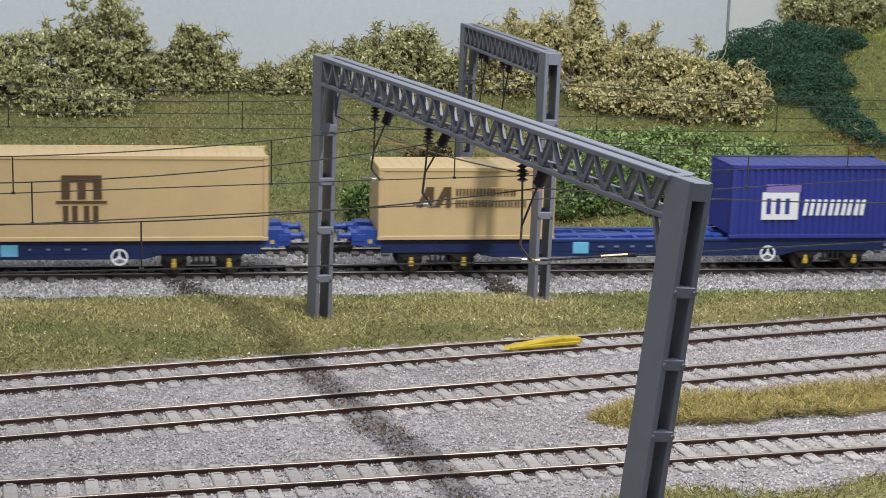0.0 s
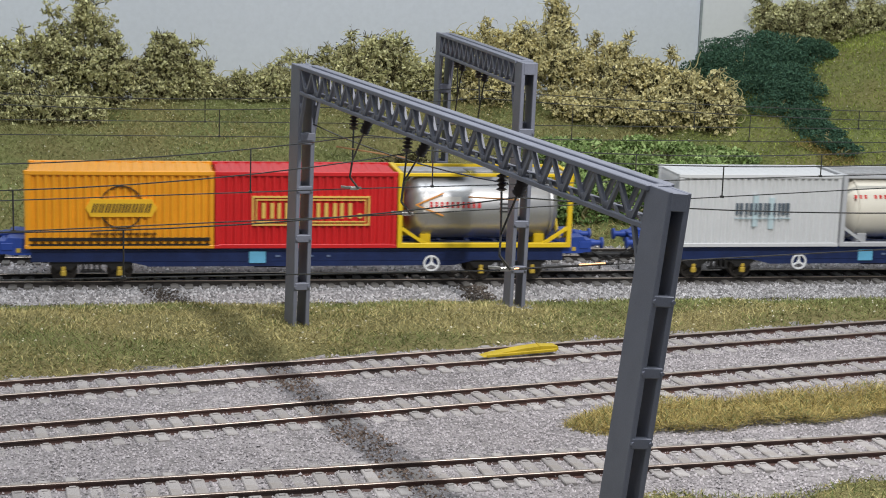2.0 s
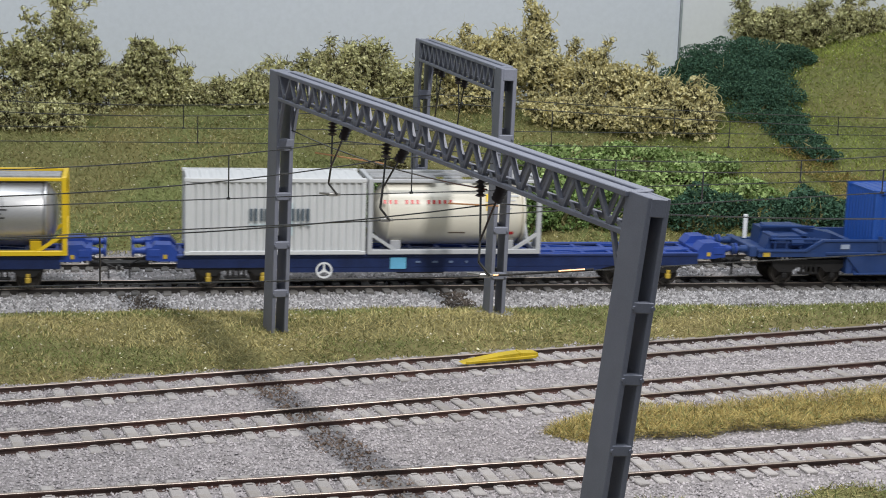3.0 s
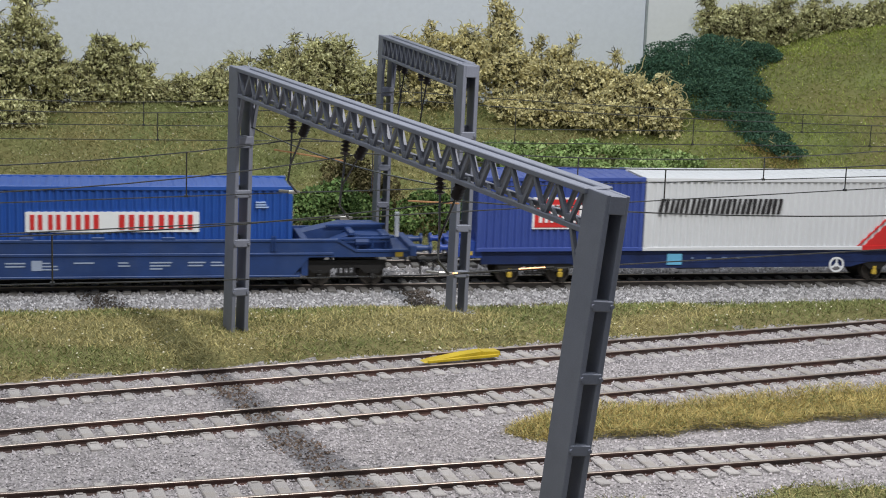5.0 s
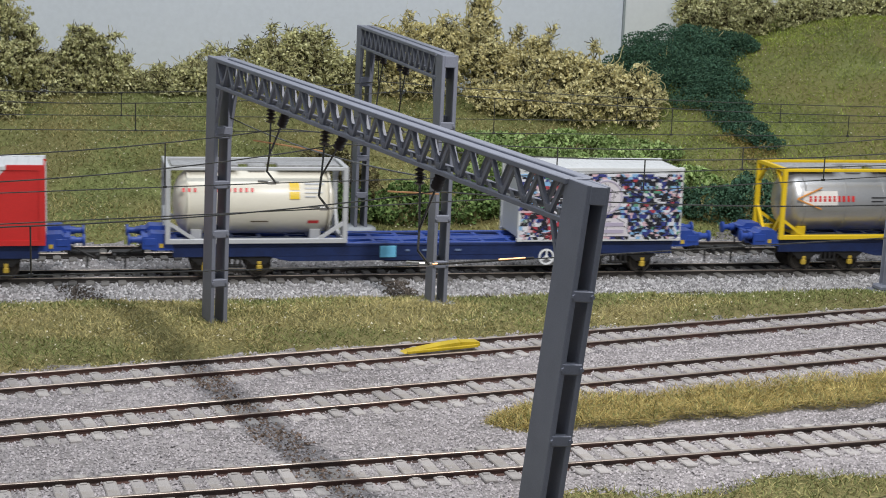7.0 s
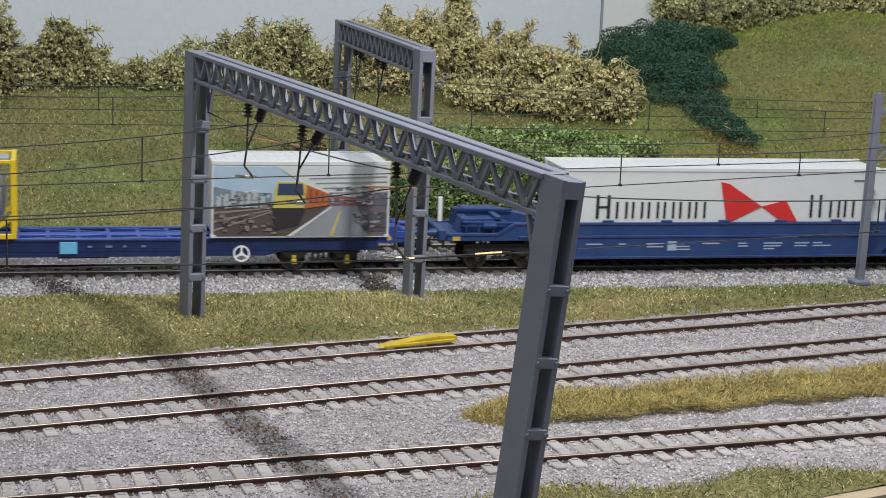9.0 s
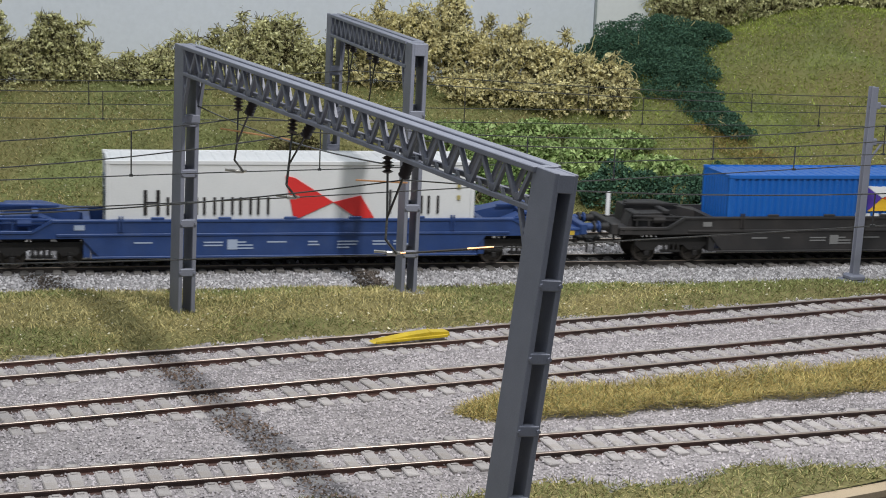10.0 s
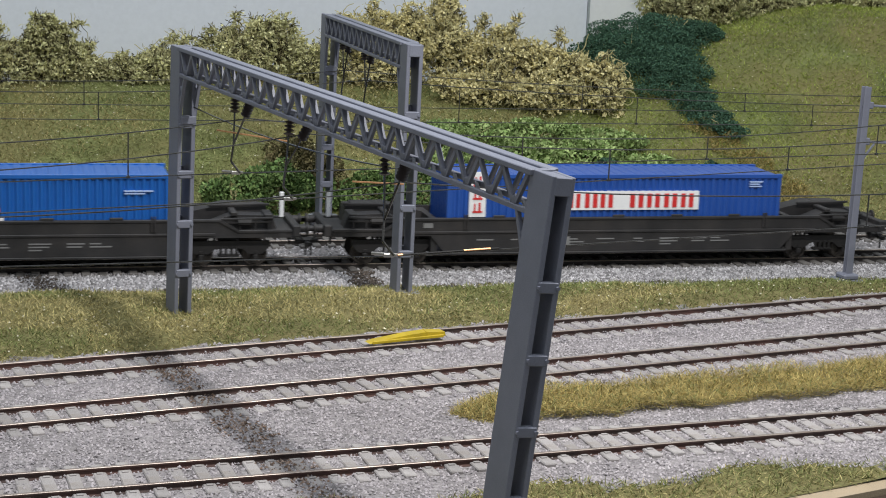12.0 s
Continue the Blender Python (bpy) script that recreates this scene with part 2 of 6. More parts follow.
def part(name, geo, material, parent=None, label="", smooth=False, at=None):
    ob = new(name, geo if isinstance(geo, bpy.types.Mesh) else geo.mesh(name, material, smooth))
    ob.parent = parent
    if at is not None:
        ob.matrix_basis = at
    if label:
        tagged(ob, label)
    return ob


def thing(name, label, category, at=None, group="", kind=""):
    ob = new(name)
    ob.empty_display_size = 0.01
    if at is not None:
        ob.matrix_basis = at
    return tagged(ob, label, category, group, kind)


def soup(name, verts, faces, material, parent=None, kind="stuff", label="", category=""):
    """One mesh from whole arrays, for what nobody could count."""
    me = bpy.data.meshes.new(name)
    me.vertices.add(len(verts))
    me.vertices.foreach_set("co", np.asarray(verts, np.float32).ravel())
    faces = np.asarray(faces, np.int32)
    n, k = faces.shape
    me.loops.add(n * k)
    me.loops.foreach_set("vertex_index", faces.ravel())
    me.polygons.add(n)
    me.polygons.foreach_set("loop_start", np.arange(n, dtype=np.int32) * k)
    me.materials.append(material)
    me.update(calc_edges=True)
    ob = new(name, me)
    ob.parent = parent
    return tagged(ob, label, category, "", kind)


rng = np.random.default_rng(5)

# ---- lie of the land ----
TURN = radians(11.336)
S_SLOPE = math.tan(TURN)


def y_s1(x):
    return -0.17626 + S_SLOPE * x


def y_s3(x):
    return -0.29567 + 0.09912 * x


def y_edge(x):
    x = np.clip(x, -0.05, 0.6)
    return np.where(x > 0.14, -0.3775 + 0.29 * x, -0.3369 - 0.7 * (0.14 - x))


def smooth01(t):
    t = np.clip(t, 0, 1)
    return t * t * (3 - 2 * t)


def bank_z(x, y):
    k = np.clip((y - 0.085) / 0.215, 0, 1.0)
    over = smooth01((x - 0.27) / 0.25)
    right = over * smooth01((y - 0.10) / 0.24)
    fall = (1 - smooth01((x - 0.25) / 0.12)) * smooth01((y - 0.305) / 0.06)
    return 0.054 * k + 0.054 * right - 0.004 * smooth01((0.05 - x) / 0.2) * k - 0.022 * fall


def ground_z(x, y):
    x, y = np.asarray(x, float), np.asarray(y, float)
    wave = 0.0008 * np.sin(x * 57 + y * 31) + 0.0005 * np.sin(x * 131 - y * 97)
    strip = smooth01((-0.047 - y) / 0.03) * smooth01((y - (y_s1(x) + 0.017)) / 0.012)
    base = -0.0020 - 0.0054 * smooth01((y + 0.10) / 0.06) + 0.0023 * strip
    front = smooth01((y_s3(x) - 0.022 - y) / 0.03)
    z = base - 0.0012 * front + wave * np.maximum(strip, 0.25 * front)
    return z + np.where(y > 0.085, bank_z(x, y) + wave, 0)

# ---- baseboard, ground sheet, backboard ----


def ground_sheet():
    xs = np.concatenate([np.linspace(-3.2, -0.32, 25), np.arange(-0.3, 0.8, 0.005), np.linspace(0.82, 3.3, 22)])
    t = np.linspace(0, 1, 170)
    X = np.repeat(xs[:, None], len(t), 1)
    Y = y_edge(xs)[:, None] + (0.43 - y_edge(xs))[:, None] * t[None, :]
    Z = ground_z(X, Y)
    n, k = X.shape
    verts = np.stack([X, Y, Z], 2).reshape(-1, 3)
    i = np.arange(n - 1)[:, None] * k + np.arange(k - 1)[None, :]
    faces = np.stack([i, i + k, i + k + 1, i + 1], 2).reshape(-1, 4)
    ob = soup("ground", verts, faces, M["ballast_bed"], kind="structure", label="model railway ground of grey ballast and turf", category="ground")
    me = ob.data
    me.materials.append(M["soil"])
    me.materials.append(M["bank_soil"])
    c = verts[faces].mean(1)
    x, y = c[:, 0], c[:, 1]
    wob = 0.004 * np.sin(x * 90) + 0.003 * np.sin(x * 210 + 1)
    idx = np.zeros(len(faces), np.int32)
    idx[(y < -0.047 + 0.3 * wob) & (y > y_s1(x) + 0.017 + 0.4 * wob)] = 1
    idx[y < y_s3(x) - 0.032 + wob] = 1
    idx[y > 0.085 + wob] = 2
    me.polygons.foreach_set("material_index", idx)
    me.polygons.foreach_set("use_smooth", [True] * len(faces))


ground_sheet()


def baseboard():
    t = thing("baseboard", "wooden baseboard edge with dark stained fascia", "baseboard", kind="structure")
    top, fascia = Geo(), Geo()
    pts = [(-3.2, float(y_edge(-3.2))), (-0.05, float(y_edge(-0.05))), (0.14, float(y_edge(0.14))), (0.6, float(y_edge(0.6))), (3.3, float(y_edge(3.3)))]
    for (xa, ya), (xb, yb) in zip(pts, pts[1:]):
        for g, y0, y1, z0, z1 in ((top, -0.006, 0.0, -0.14, -0.0036), (fascia, -0.0085, -0.0062, -0.14, -0.0055)):
            vs = [(x, y + o, z) for x, y in ((xa, ya), (xb, yb)) for o in (y0, y1) for z in (z0, z1)]
            g.add(vs, [(0, 1, 3, 2), (4, 6, 7, 5), (0, 4, 5, 1), (2, 3, 7, 6), (0, 2, 6, 4), (1, 5, 7, 3)])
    part("edge", top, M["wood"], t)
    part("fascia", fascia, M["wood_dark"], t, "dark stained fascia")
    g = Geo().box(-3.2, 3.3, -0.46, 0.47, -0.16, -0.141)
    part("underside", g, M["wood"], t)


baseboard()


def backboard():
    t = thing("backboard", "pale grey-blue painted backboard with an upright joint", "backboard", kind="structure")
    part("panel", Geo().box(-3.2, 0.3515, 0.432, 0.444, -0.02, 0.9), M["board"], t)
    part("panel", Geo().box(0.3525, 3.3, 0.4305, 0.444, -0.02, 0.9), M["board_white"], t, "whiter painted panel")
    part("joint", Geo().box(0.3512, 0.3528, 0.4295, 0.4303, -0.02, 0.9), M["joint"], t)


backboard()

tagged(part("hall_floor", Geo().box(-6, 6, -6, 6, -1.08, -1.05), mat("hall_floor_vinyl", (0.30, 0.29, 0.28), 0.5, 0, 0.1, 3, 0.05, 60)), "plain grey vinyl hall floor under the layout", "floor", kind="structure")

# ---- tracks ----
RAIL = [(-0.0014, -0.0024), (0.0014, -0.0024), (0.0014, -0.0019), (0.0004, -0.0016), (0.0004, -0.0007), (0.0006, -0.0005), (0.0006, -0.0001), (-0.0006, -0.0001), (-0.0006, -0.0005), (-0.0004, -0.0007), (-0.0004, -0.0016), (-0.0014, -0.0019)]


def track(x_from, x_to, at, sleeper_mat, side_mat, label, pitch=0.0071, near=(-0.2, 0.6), length=0.031, sunk=0.0002):
    t = thing("railway_track", label, "track", at, "tracks of the layout", "structure")
    for y in (-0.00825, 0.00825):
        g, top = Geo(), Geo()
        n = len(RAIL)
        vs = [(x_from, y + u, w) for u, w in RAIL] + [(x_to, y + u, w) for u, w in RAIL]
        g.add(vs, [tuple(range(n)), tuple(range(2 * n - 1, n - 1, -1))] + [(i, i + n, (i + 1) % n + n, (i + 1) % n) for i in range(n)])
        r = part("rail", g, M[side_mat], t)
        top.box(x_from, x_to, y - 0.00062, y + 0.00062, -0.0002, 0.0001, 0.0001)
        part("railhead", top, M["rail_top"], r, "polished railhead")
    one = Geo().box(-0.0019, 0.0019, -length / 2, length / 2, -0.0046, -0.0012, 0.0003)
    for s in (-1, 1):
        for o in (-0.0026, 0.0026):
            one.box(-0.0009, 0.0009, s * 0.00825 + o * 0.6 - 0.0006, s * 0.00825 + o * 0.6 + 0.0006, -0.0013, -0.0009)
    me = one.mesh("sleeper", M[sleeper_mat])
    far = Geo()
    x, r = x_from + 0.004, random.Random(3)
    while x < x_to:
        if near[0] < x < near[1]:
            m = pose(x + r.uniform(-0.0004, 0.0004), r.uniform(-0.0006, 0.0006), -sunk + r.uniform(-0.0004, 0.0003), r.uniform(-1, 1), 0, r.uniform(-1.8, 1.8))
            part("sleeper", me, None, t, at=m)
        else:
            far.box(x - 0.0019, x + 0.0019, -length / 2, length / 2, -0.0046, -0.0015)
        x += pitch
    if far.v:
        tagged(part("sleeper_run", far, M[sleeper_mat], t), kind="stuff")
    return t


track(-3.15, 3.25, pose(0, 0, -0.0048), "sleeper_dark", "rail_dark", "main line track with dark rails on pale ballast", near=(-0.2, 0.55))
track(-3.15, 3.25, pose(0, 0.055, -0.0048), "sleeper_dark", "rail_dark", "second main line track with dark rails", near=(-0.15, 0.5))
S_RUN = pose(-0.01586, -0.17944, 0, 0, 0, 11.336)
track(-0.45, 0.62, S_RUN, "sleeper", "rail_rust", "siding track with rusty rails on concrete sleepers", sunk=0.0003)
track(-0.45, 0.72, S_RUN @ pose(0, -0.0508, 0), "sleeper", "rail_rust", "siding track with rusty rails on concrete sleepers", sunk=0.0002)
track(-0.45, 0.72, pose(0.0073, -0.29495, 0, 0, 0, 5.66), "sleeper", "rail_rust", "siding track with rusty rails on concrete sleepers", sunk=0.0001)

# ---- gantries ----
LEG_H = 0.106


def gantry_leg(t, at, k=1.0):
    """A box leg with slots in front and behind: w across, d deep, its foot at the origin."""
    w, d, h = 0.0068, 0.0119, LEG_H
    at = at @ Matrix.Diagonal((k, k, k, 1))
    leg = part("leg", Geo().box(-w / 2, -w / 2 + 0.0016, -d / 2, d / 2, 0, h, 0.0002).box(w / 2 - 0.0016, w / 2, -d / 2, d / 2, 0, h, 0.0002), M["grey_print"], t, at=at)
    cap = Geo().box(-w / 2 + 0.001, w / 2 - 0.001, -d / 2 - 0.0002, d / 2 + 0.0002, h - 0.005, h - 0.0002, 0.0002)
    part("cap", cap, M["grey_print"], leg)
    part("sole", Geo().box(-w / 2 - 0.0002, w / 2 + 0.0002, -d / 2 - 0.0002, d / 2 + 0.0002, 0, 0.0022, 0.0003), M["grey_print"], leg)
    for k in range(1, 5):
        z = k * 0.0193
        bars = Geo()
        bars.box(-w / 2 + 0.0004, w / 2 - 0.0004, -d / 2 - 0.0003, -d / 2 + 0.0018, z - 0.0015, z + 0.0015, 0.0003)
        part("crossbar", Geo().box(-w / 2 + 0.0004, w / 2 - 0.0004, d / 2 - 0.0018, d / 2 + 0.0003, z - 0.0015, z + 0.0015, 0.0003), M["grey_print"], leg)
        for s in (-1, 1):
            bars.rod((s * (w / 2 - 0.0007), -d / 2 - 0.0008, z), (s * (w / 2 - 0.0007), -d / 2, z), 0.0006, 6)
        part("crossbar", bars, M["grey_print"], leg)
    part("foot_plate", Geo().box(-0.007, 0.007, -0.0085, 0.0085, -0.004, 0.0006, 0.0004), M["grey_print"], leg)
    part("glue_blob", Geo().lathe([(0, 0.0096), (0.0012, 0.0091), (0.0020, 0.0078), (0.0024, 0.0055)], (0, 0, 0.0003), (0, 0, 1), 18), M["glue"], leg, "shiny dried glue round the foot", smooth=True)
    return leg


def gantry(label, a, b, lean_a, lean_b, bays, turn, size_b=1.0):
    """Two legs with their tops at a and b, and a lattice beam between them."""
    a, b = Vector(a), Vector(b)
    t = thing("overhead_line_gantry", label, "gantry", group="overhead line gantries", at=Matrix.Translation((a.x, a.y, a.z - LEG_H)))
    inv = t.matrix_basis.inverted()
    for top, lean, k in ((a, lean_a, 1.0), (b, lean_b, size_b)):
        q = Vector((0, 0, 1)).rotation_difference((Vector(lean) + Vector((0, 0, 1))).normalized()).to_matrix().to_4x4()
        gantry_leg(t, inv @ Matrix.Translation(top) @ q @ pose(0, 0, 0, 0, 0, turn) @ pose(0, 0, -LEG_H * k), k)
    run = b - a
    L = run.length
    along = run.normalized()
    side = along.cross(Vector((0, 0, 1))).normalized()
    frame_m = Matrix((along, side, side.cross(along))).transposed().to_4x4()
    frame_m.translation = a
    beam_m = inv @ frame_m
    hw, dp = 0.0030, 0.0102
    beam = part("beam", Geo().box(0.0035, 0.006, -hw, hw, -dp, 0.0002, 0.0002), M["grey_print"], t, at=beam_m)
    part("end_plate", Geo().box(L - 0.006, L - 0.0035, -hw, hw, -dp, 0.0002, 0.0002), M["grey_print"], beam)
    for s in (-1, 1):
        part("chord", Geo().box(0.004, L - 0.004, s * 0.0025 - 0.0015, s * 0.0025 + 0.0015, -0.0012, 0.0003, 0.0002), M["grey_print"], beam)
        part("chord", Geo().box(0.004, L - 0.004, s * hw - 0.0007, s * hw + 0.0007, -dp - 0.0007, -dp + 0.0007, 0.0002), M["grey_print"], beam)
    part("top_plate", Geo().box(0.005, L - 0.005, -0.0014, 0.0014, -0.0009, -0.0003), M["grey_print"], beam)
    step = (L - 0.012) / bays
    for i in range(bays):
        x0 = 0.006 + i * step
        for s in (-1, 1):
            g = Geo()
            g.bar((x0, s * hw, -0.001), (x0 + step * 0.5, s * hw, -dp), 0.0011, 0.0010, (0, 1, 0))
            g.bar((x0 + step * 0.5, s * hw, -dp), (x0 + step, s * hw, -0.001), 0.0011, 0.0010, (0, 1, 0))
            g.prism([(x0 + step * 0.5 - 0.0014, -dp), (x0 + step * 0.5 + 0.0014, -dp), (x0 + step * 0.5 + 0.0009, -dp + 0.0026), (x0 + step * 0.5 - 0.0009, -dp + 0.0026)], s * hw - 0.0005, s * hw + 0.0005)
            part("lattice", g, M["grey_print"], beam)
        part("cross_brace", Geo().bar((x0, -hw, -dp), (x0 + step, hw, -dp), 0.0009, 0.0008), M["grey_print"], beam)
    # knee braces under both ends
    for x, s in ((0.003, 1), (L - 0.003, -1)):
        g = Geo()
        for o in (-hw, hw):
            g.bar((x + s * 0.0075, o, -dp), (x + s * 0.0012, o, -dp - 0.017), 0.0011, 0.0011, (0, 1, 0))
            g.bar((x + s * 0.001, o, -dp - 0.003), (x + s * 0.0055, o, -dp - 0.0065), 0.0008, 0.0008, (0, 1, 0))
            g.bar((x + s * 0.001, o, -dp - 0.011), (x + s * 0.005, o, -dp - 0.0065), 0.0008, 0.0008, (0, 1, 0))
        g.box(min(x, x + s * 0.004), max(x, x + s * 0.004), -hw, hw, -dp - 0.0185, -dp - 0.0155, 0.0003)
        part("knee_brace", g, M["grey_print"], beam)
    return t


gantry("grey lattice portal gantry spanning the three sidings", (0.0045, -0.1135, 0.1032), (0.0684, -0.3715, 0.0967), (0.012, -0.02, 0), (0.10, 0.0, 0), 21, 11.336, 0.93)
gantry("grey lattice portal gantry spanning the main line", (0.0995, -0.0835, 0.1035), (0.0965, 0.0905, 0.1035), (0.012, 0.0, 0), (0.01, 0, 0), 15, 1.0)

# ---- overhead wires ----


def sag(a, b, n, low):
    a, b = Vector(a), Vector(b)
    return [a.lerp(b, i / n) + Vector((0, 0, -low * 4 * (i / n) * (1 - i / n))) for i in range(n + 1)]


def wire(name, pts, r, material, parent, n=5):
    return part(name, Geo().tube(pts, r, n), M[material], parent)


def overhead(label, spans, dropper_sets, material="wire", contact_mat="wire_dark"):
    """spans: stretches of (messenger a, messenger b, contact a, contact b, sag)."""
    t = thing("overhead_wire", label, "wire", group="overhead wires")
    for (ma, mb, ca, cb, low), droppers in zip(spans, dropper_sets):
        mess = sag(ma, mb, 14, low)
        cont = sag(ca, cb, 14, 0.0)
        wire("messenger_wire", mess, 0.00022, material, t)
        wire("contact_wire", cont, 0.00021, contact_mat, t)
        for f in droppers:
            k = f * 14
            i = min(13, int(k))
            p = mess[i].lerp(mess[i + 1], k - i)
            q = cont[0].lerp(cont[-1], min(1.0, (p.x - cont[0].x) / (cont[-1].x - cont[0].x)))
            g = Geo().rod(p, q, 0.00026, 5)
            g.box(q.x - 0.0006, q.x + 0.0006, q.y - 0.0005, q.y + 0.0005, q.z - 0.0003, q.z + 0.0005)
            part("dropper", g, M["wire_dark"], t)
    return t


def on_siding(x, off, z):
    p = S_RUN @ Vector((0, off, 0))
    return (x, p.y + S_SLOPE * (x - p.x), z)


# first and second siding, third siding, and the two main tracks; each wire runs from support to support
overhead("thin catenary wire with droppers over the first siding", [
    (on_siding(-0.23, 0, 0.0835), on_siding(0.0215, 0, 0.0835), on_siding(-0.23, 0, 0.0632), on_siding(0.0165, 0, 0.0644), 0.0075),
    (on_siding(0.0215, 0, 0.0835), on_siding(0.335, 0, 0.079), on_siding(0.0165, 0, 0.0644), on_siding(0.335, 0, 0.0635), 0.0085)], ((0.496, 0.835), (0.08, 0.34, 0.602, 0.87)), "wire", "wire_dark")
overhead("thin catenary wire with droppers over the second siding", [
    (on_siding(-0.23, -0.0508, 0.085), on_siding(0.0345, -0.0508, 0.085), on_siding(-0.23, -0.0508, 0.0618), on_siding(0.0277, -0.0508, 0.064), 0.0095),
    (on_siding(0.0345, -0.0508, 0.085), on_siding(0.36, -0.0508, 0.084), on_siding(0.0277, -0.0508, 0.064), on_siding(0.36, -0.0508, 0.070), 0.0085)], ((0.51,), (0.341, 0.574, 0.82)), "wire", "wire")
overhead("thin catenary wire over the third siding with bare copper ends", [
    ((-0.23, float(y_s3(-0.23)), 0.084), (0.05, float(y_s3(0.05)), 0.081), (-0.23, float(y_s3(-0.23)), 0.0615), (0.0462, float(y_s3(0.0462)), 0.0596), 0.009),
    ((0.05, float(y_s3(0.05)), 0.081), (0.36, float(y_s3(0.36)), 0.083), (0.0462, float(y_s3(0.0462)), 0.0596), (0.36, float(y_s3(0.36)), 0.068), 0.0078)], ((0.6,), (0.5,)), "wire_dark", "wire")
for yy, zm, zc, lab in ((0.0, 0.0795, 0.0604, "thin catenary wire with droppers over the near main track"), (0.055, 0.0785, 0.0604, "thin catenary wire with droppers over the far main track")):
    overhead(lab, [((-0.2, yy, zm), (0.098, yy, zm), (-0.2, yy, zc), (0.098, yy, zc), 0.0072),
                   ((0.098, yy, zm), (0.66, yy, zm - 0.002), (0.098, yy, zc), (0.66, yy, zc), 0.0085)], ((0.25, 0.595), (0.079, 0.236, 0.40, 0.56)) if yy == 0 else ((0.2, 0.58), (0.06, 0.22, 0.38, 0.54)), "wire", "wire_dark")
t = thing("cross_span_wire", "dark stay wire slung across the sidings beside the gantry", "wire")
wire("stay", sag((0.0075, -0.122, 0.0812), (0.0475, -0.287, 0.0845), 8, 0.0025), 0.00026, "wire_dark", t)


for a, b, lab in ((on_siding(0.0105, 0, 0.0797), on_siding(0.036, 0, 0.0752), "bare copper jumper above the first siding"), (on_siding(0.050, -0.0508, 0.0690), on_siding(0.068, -0.0508, 0.0675), "bare copper jumper above the second siding")):
    t = thing("jumper_wire", lab, "wire", group="copper jumpers")
    part("strand", Geo().tube([a, Vector(a).lerp(Vector(b), 0.5), b], 0.0003, 5), M["wire_copper"], t)


def support(name, label, group, top_a, top_b, knot, reg, arm):
    """A pair of insulators, the drop rods that meet below them, and the registration arm at the wire."""
    t = thing(name, label, "insulator", group=group)
    a, b, k, r, e = (Vector(p) for p in (top_a, top_b, knot, reg, arm))
    for p in (a, b):
        d = (k - p).normalized()
        prof = [(0.0, 0.0004), (0.0008, 0.0004)]
        for i in range(4):
            prof += [(0.001 + i * 0.0013, 0.0007), (0.0016 + i * 0.0013, 0.0018), (0.0021 + i * 0.0013, 0.0007)]
        ins = part("insulator", Geo().lathe(prof, p, p + d, 10), M["insulator"], t, "dark ribbed insulator", smooth=True)
        part("drop_rod", Geo().rod(p + d * 0.006, k, 0.00035, 6), M["wire"], ins)
        part("clamp", Geo().box(p.x - 0.002, p.x + 0.002, p.y - 0.0012, p.y + 0.0012, p.z - 0.0003, p.z + 0.0012, 0.0002), M["grey_print"], t)
    part("drop_tube", Geo().rod(k, r + Vector((-0.001, 0.001, 0.004)), 0.0004, 6).rod(r + Vector((-0.001, 0.001, 0.004)), r + Vector((0.002, -0.001, 0.0002)), 0.0004, 6), M["wire"], t)
    part("registration_arm", Geo().rod(r + Vector((-0.004, 0.002, 0.0004)), r + Vector((0.003, -0.001, 0.0004)), 0.00045, 6).box(r.x - 0.001, r.x + 0.0022, r.y - 0.0007, r.y + 0.0007, r.z - 0.0004, r.z + 0.0008, 0.0002), M["steel"], t, "bright registration arm")
    if arm != reg:
        part("jumper", Geo().rod(r, e, 0.00024, 5), M["wire_dark"], t)
        # two copper stretches on the dark wire stand for its glints
        for u, w in ((0.0, 0.14), (0.68, 0.92)):
            part("bare_wire", Geo().rod(r.lerp(e, u), r.lerp(e, w), 0.00032, 5), M["wire_copper"], t, "copper stretch painting a glint on the wire")
    return t


G = "insulators under the siding gantry"
support("wire_support", "pair of dark insulators with a wire drop bracket", G, (0.0176, -0.1665, 0.0907), (0.0212, -0.1810, 0.0903), (0.0165, -0.1725, 0.0745), (0.0168, -0.1728, 0.0644), (0.0168, -0.1728, 0.0644))
support("wire_support", "pair of dark insulators with a wire drop bracket", G, (0.0296, -0.2150, 0.0894), (0.0334, -0.2300, 0.0891), (0.0275, -0.2210, 0.0745), (0.0277, -0.2228, 0.0640), (0.0277, -0.2228, 0.0640))
support("wire_support", "pair of dark insulators with a copper-ended bracket", G, (0.0465, -0.2830, 0.0877), (0.0499, -0.2970, 0.0874), (0.0465, -0.2850, 0.0690), (0.0462, -0.2911, 0.0598), (0.0805, -0.2877, 0.0610))
G = "insulators under the main line gantry"
for yy in (0.0, 0.055):
    support("wire_support", "pair of dark insulators above the main line", G, (0.0985, yy - 0.008, 0.0935), (0.0985, yy + 0.010, 0.0935), (0.0975, yy, 0.075), (0.0975, yy, 0.0604), (0.0975, yy, 0.0604))


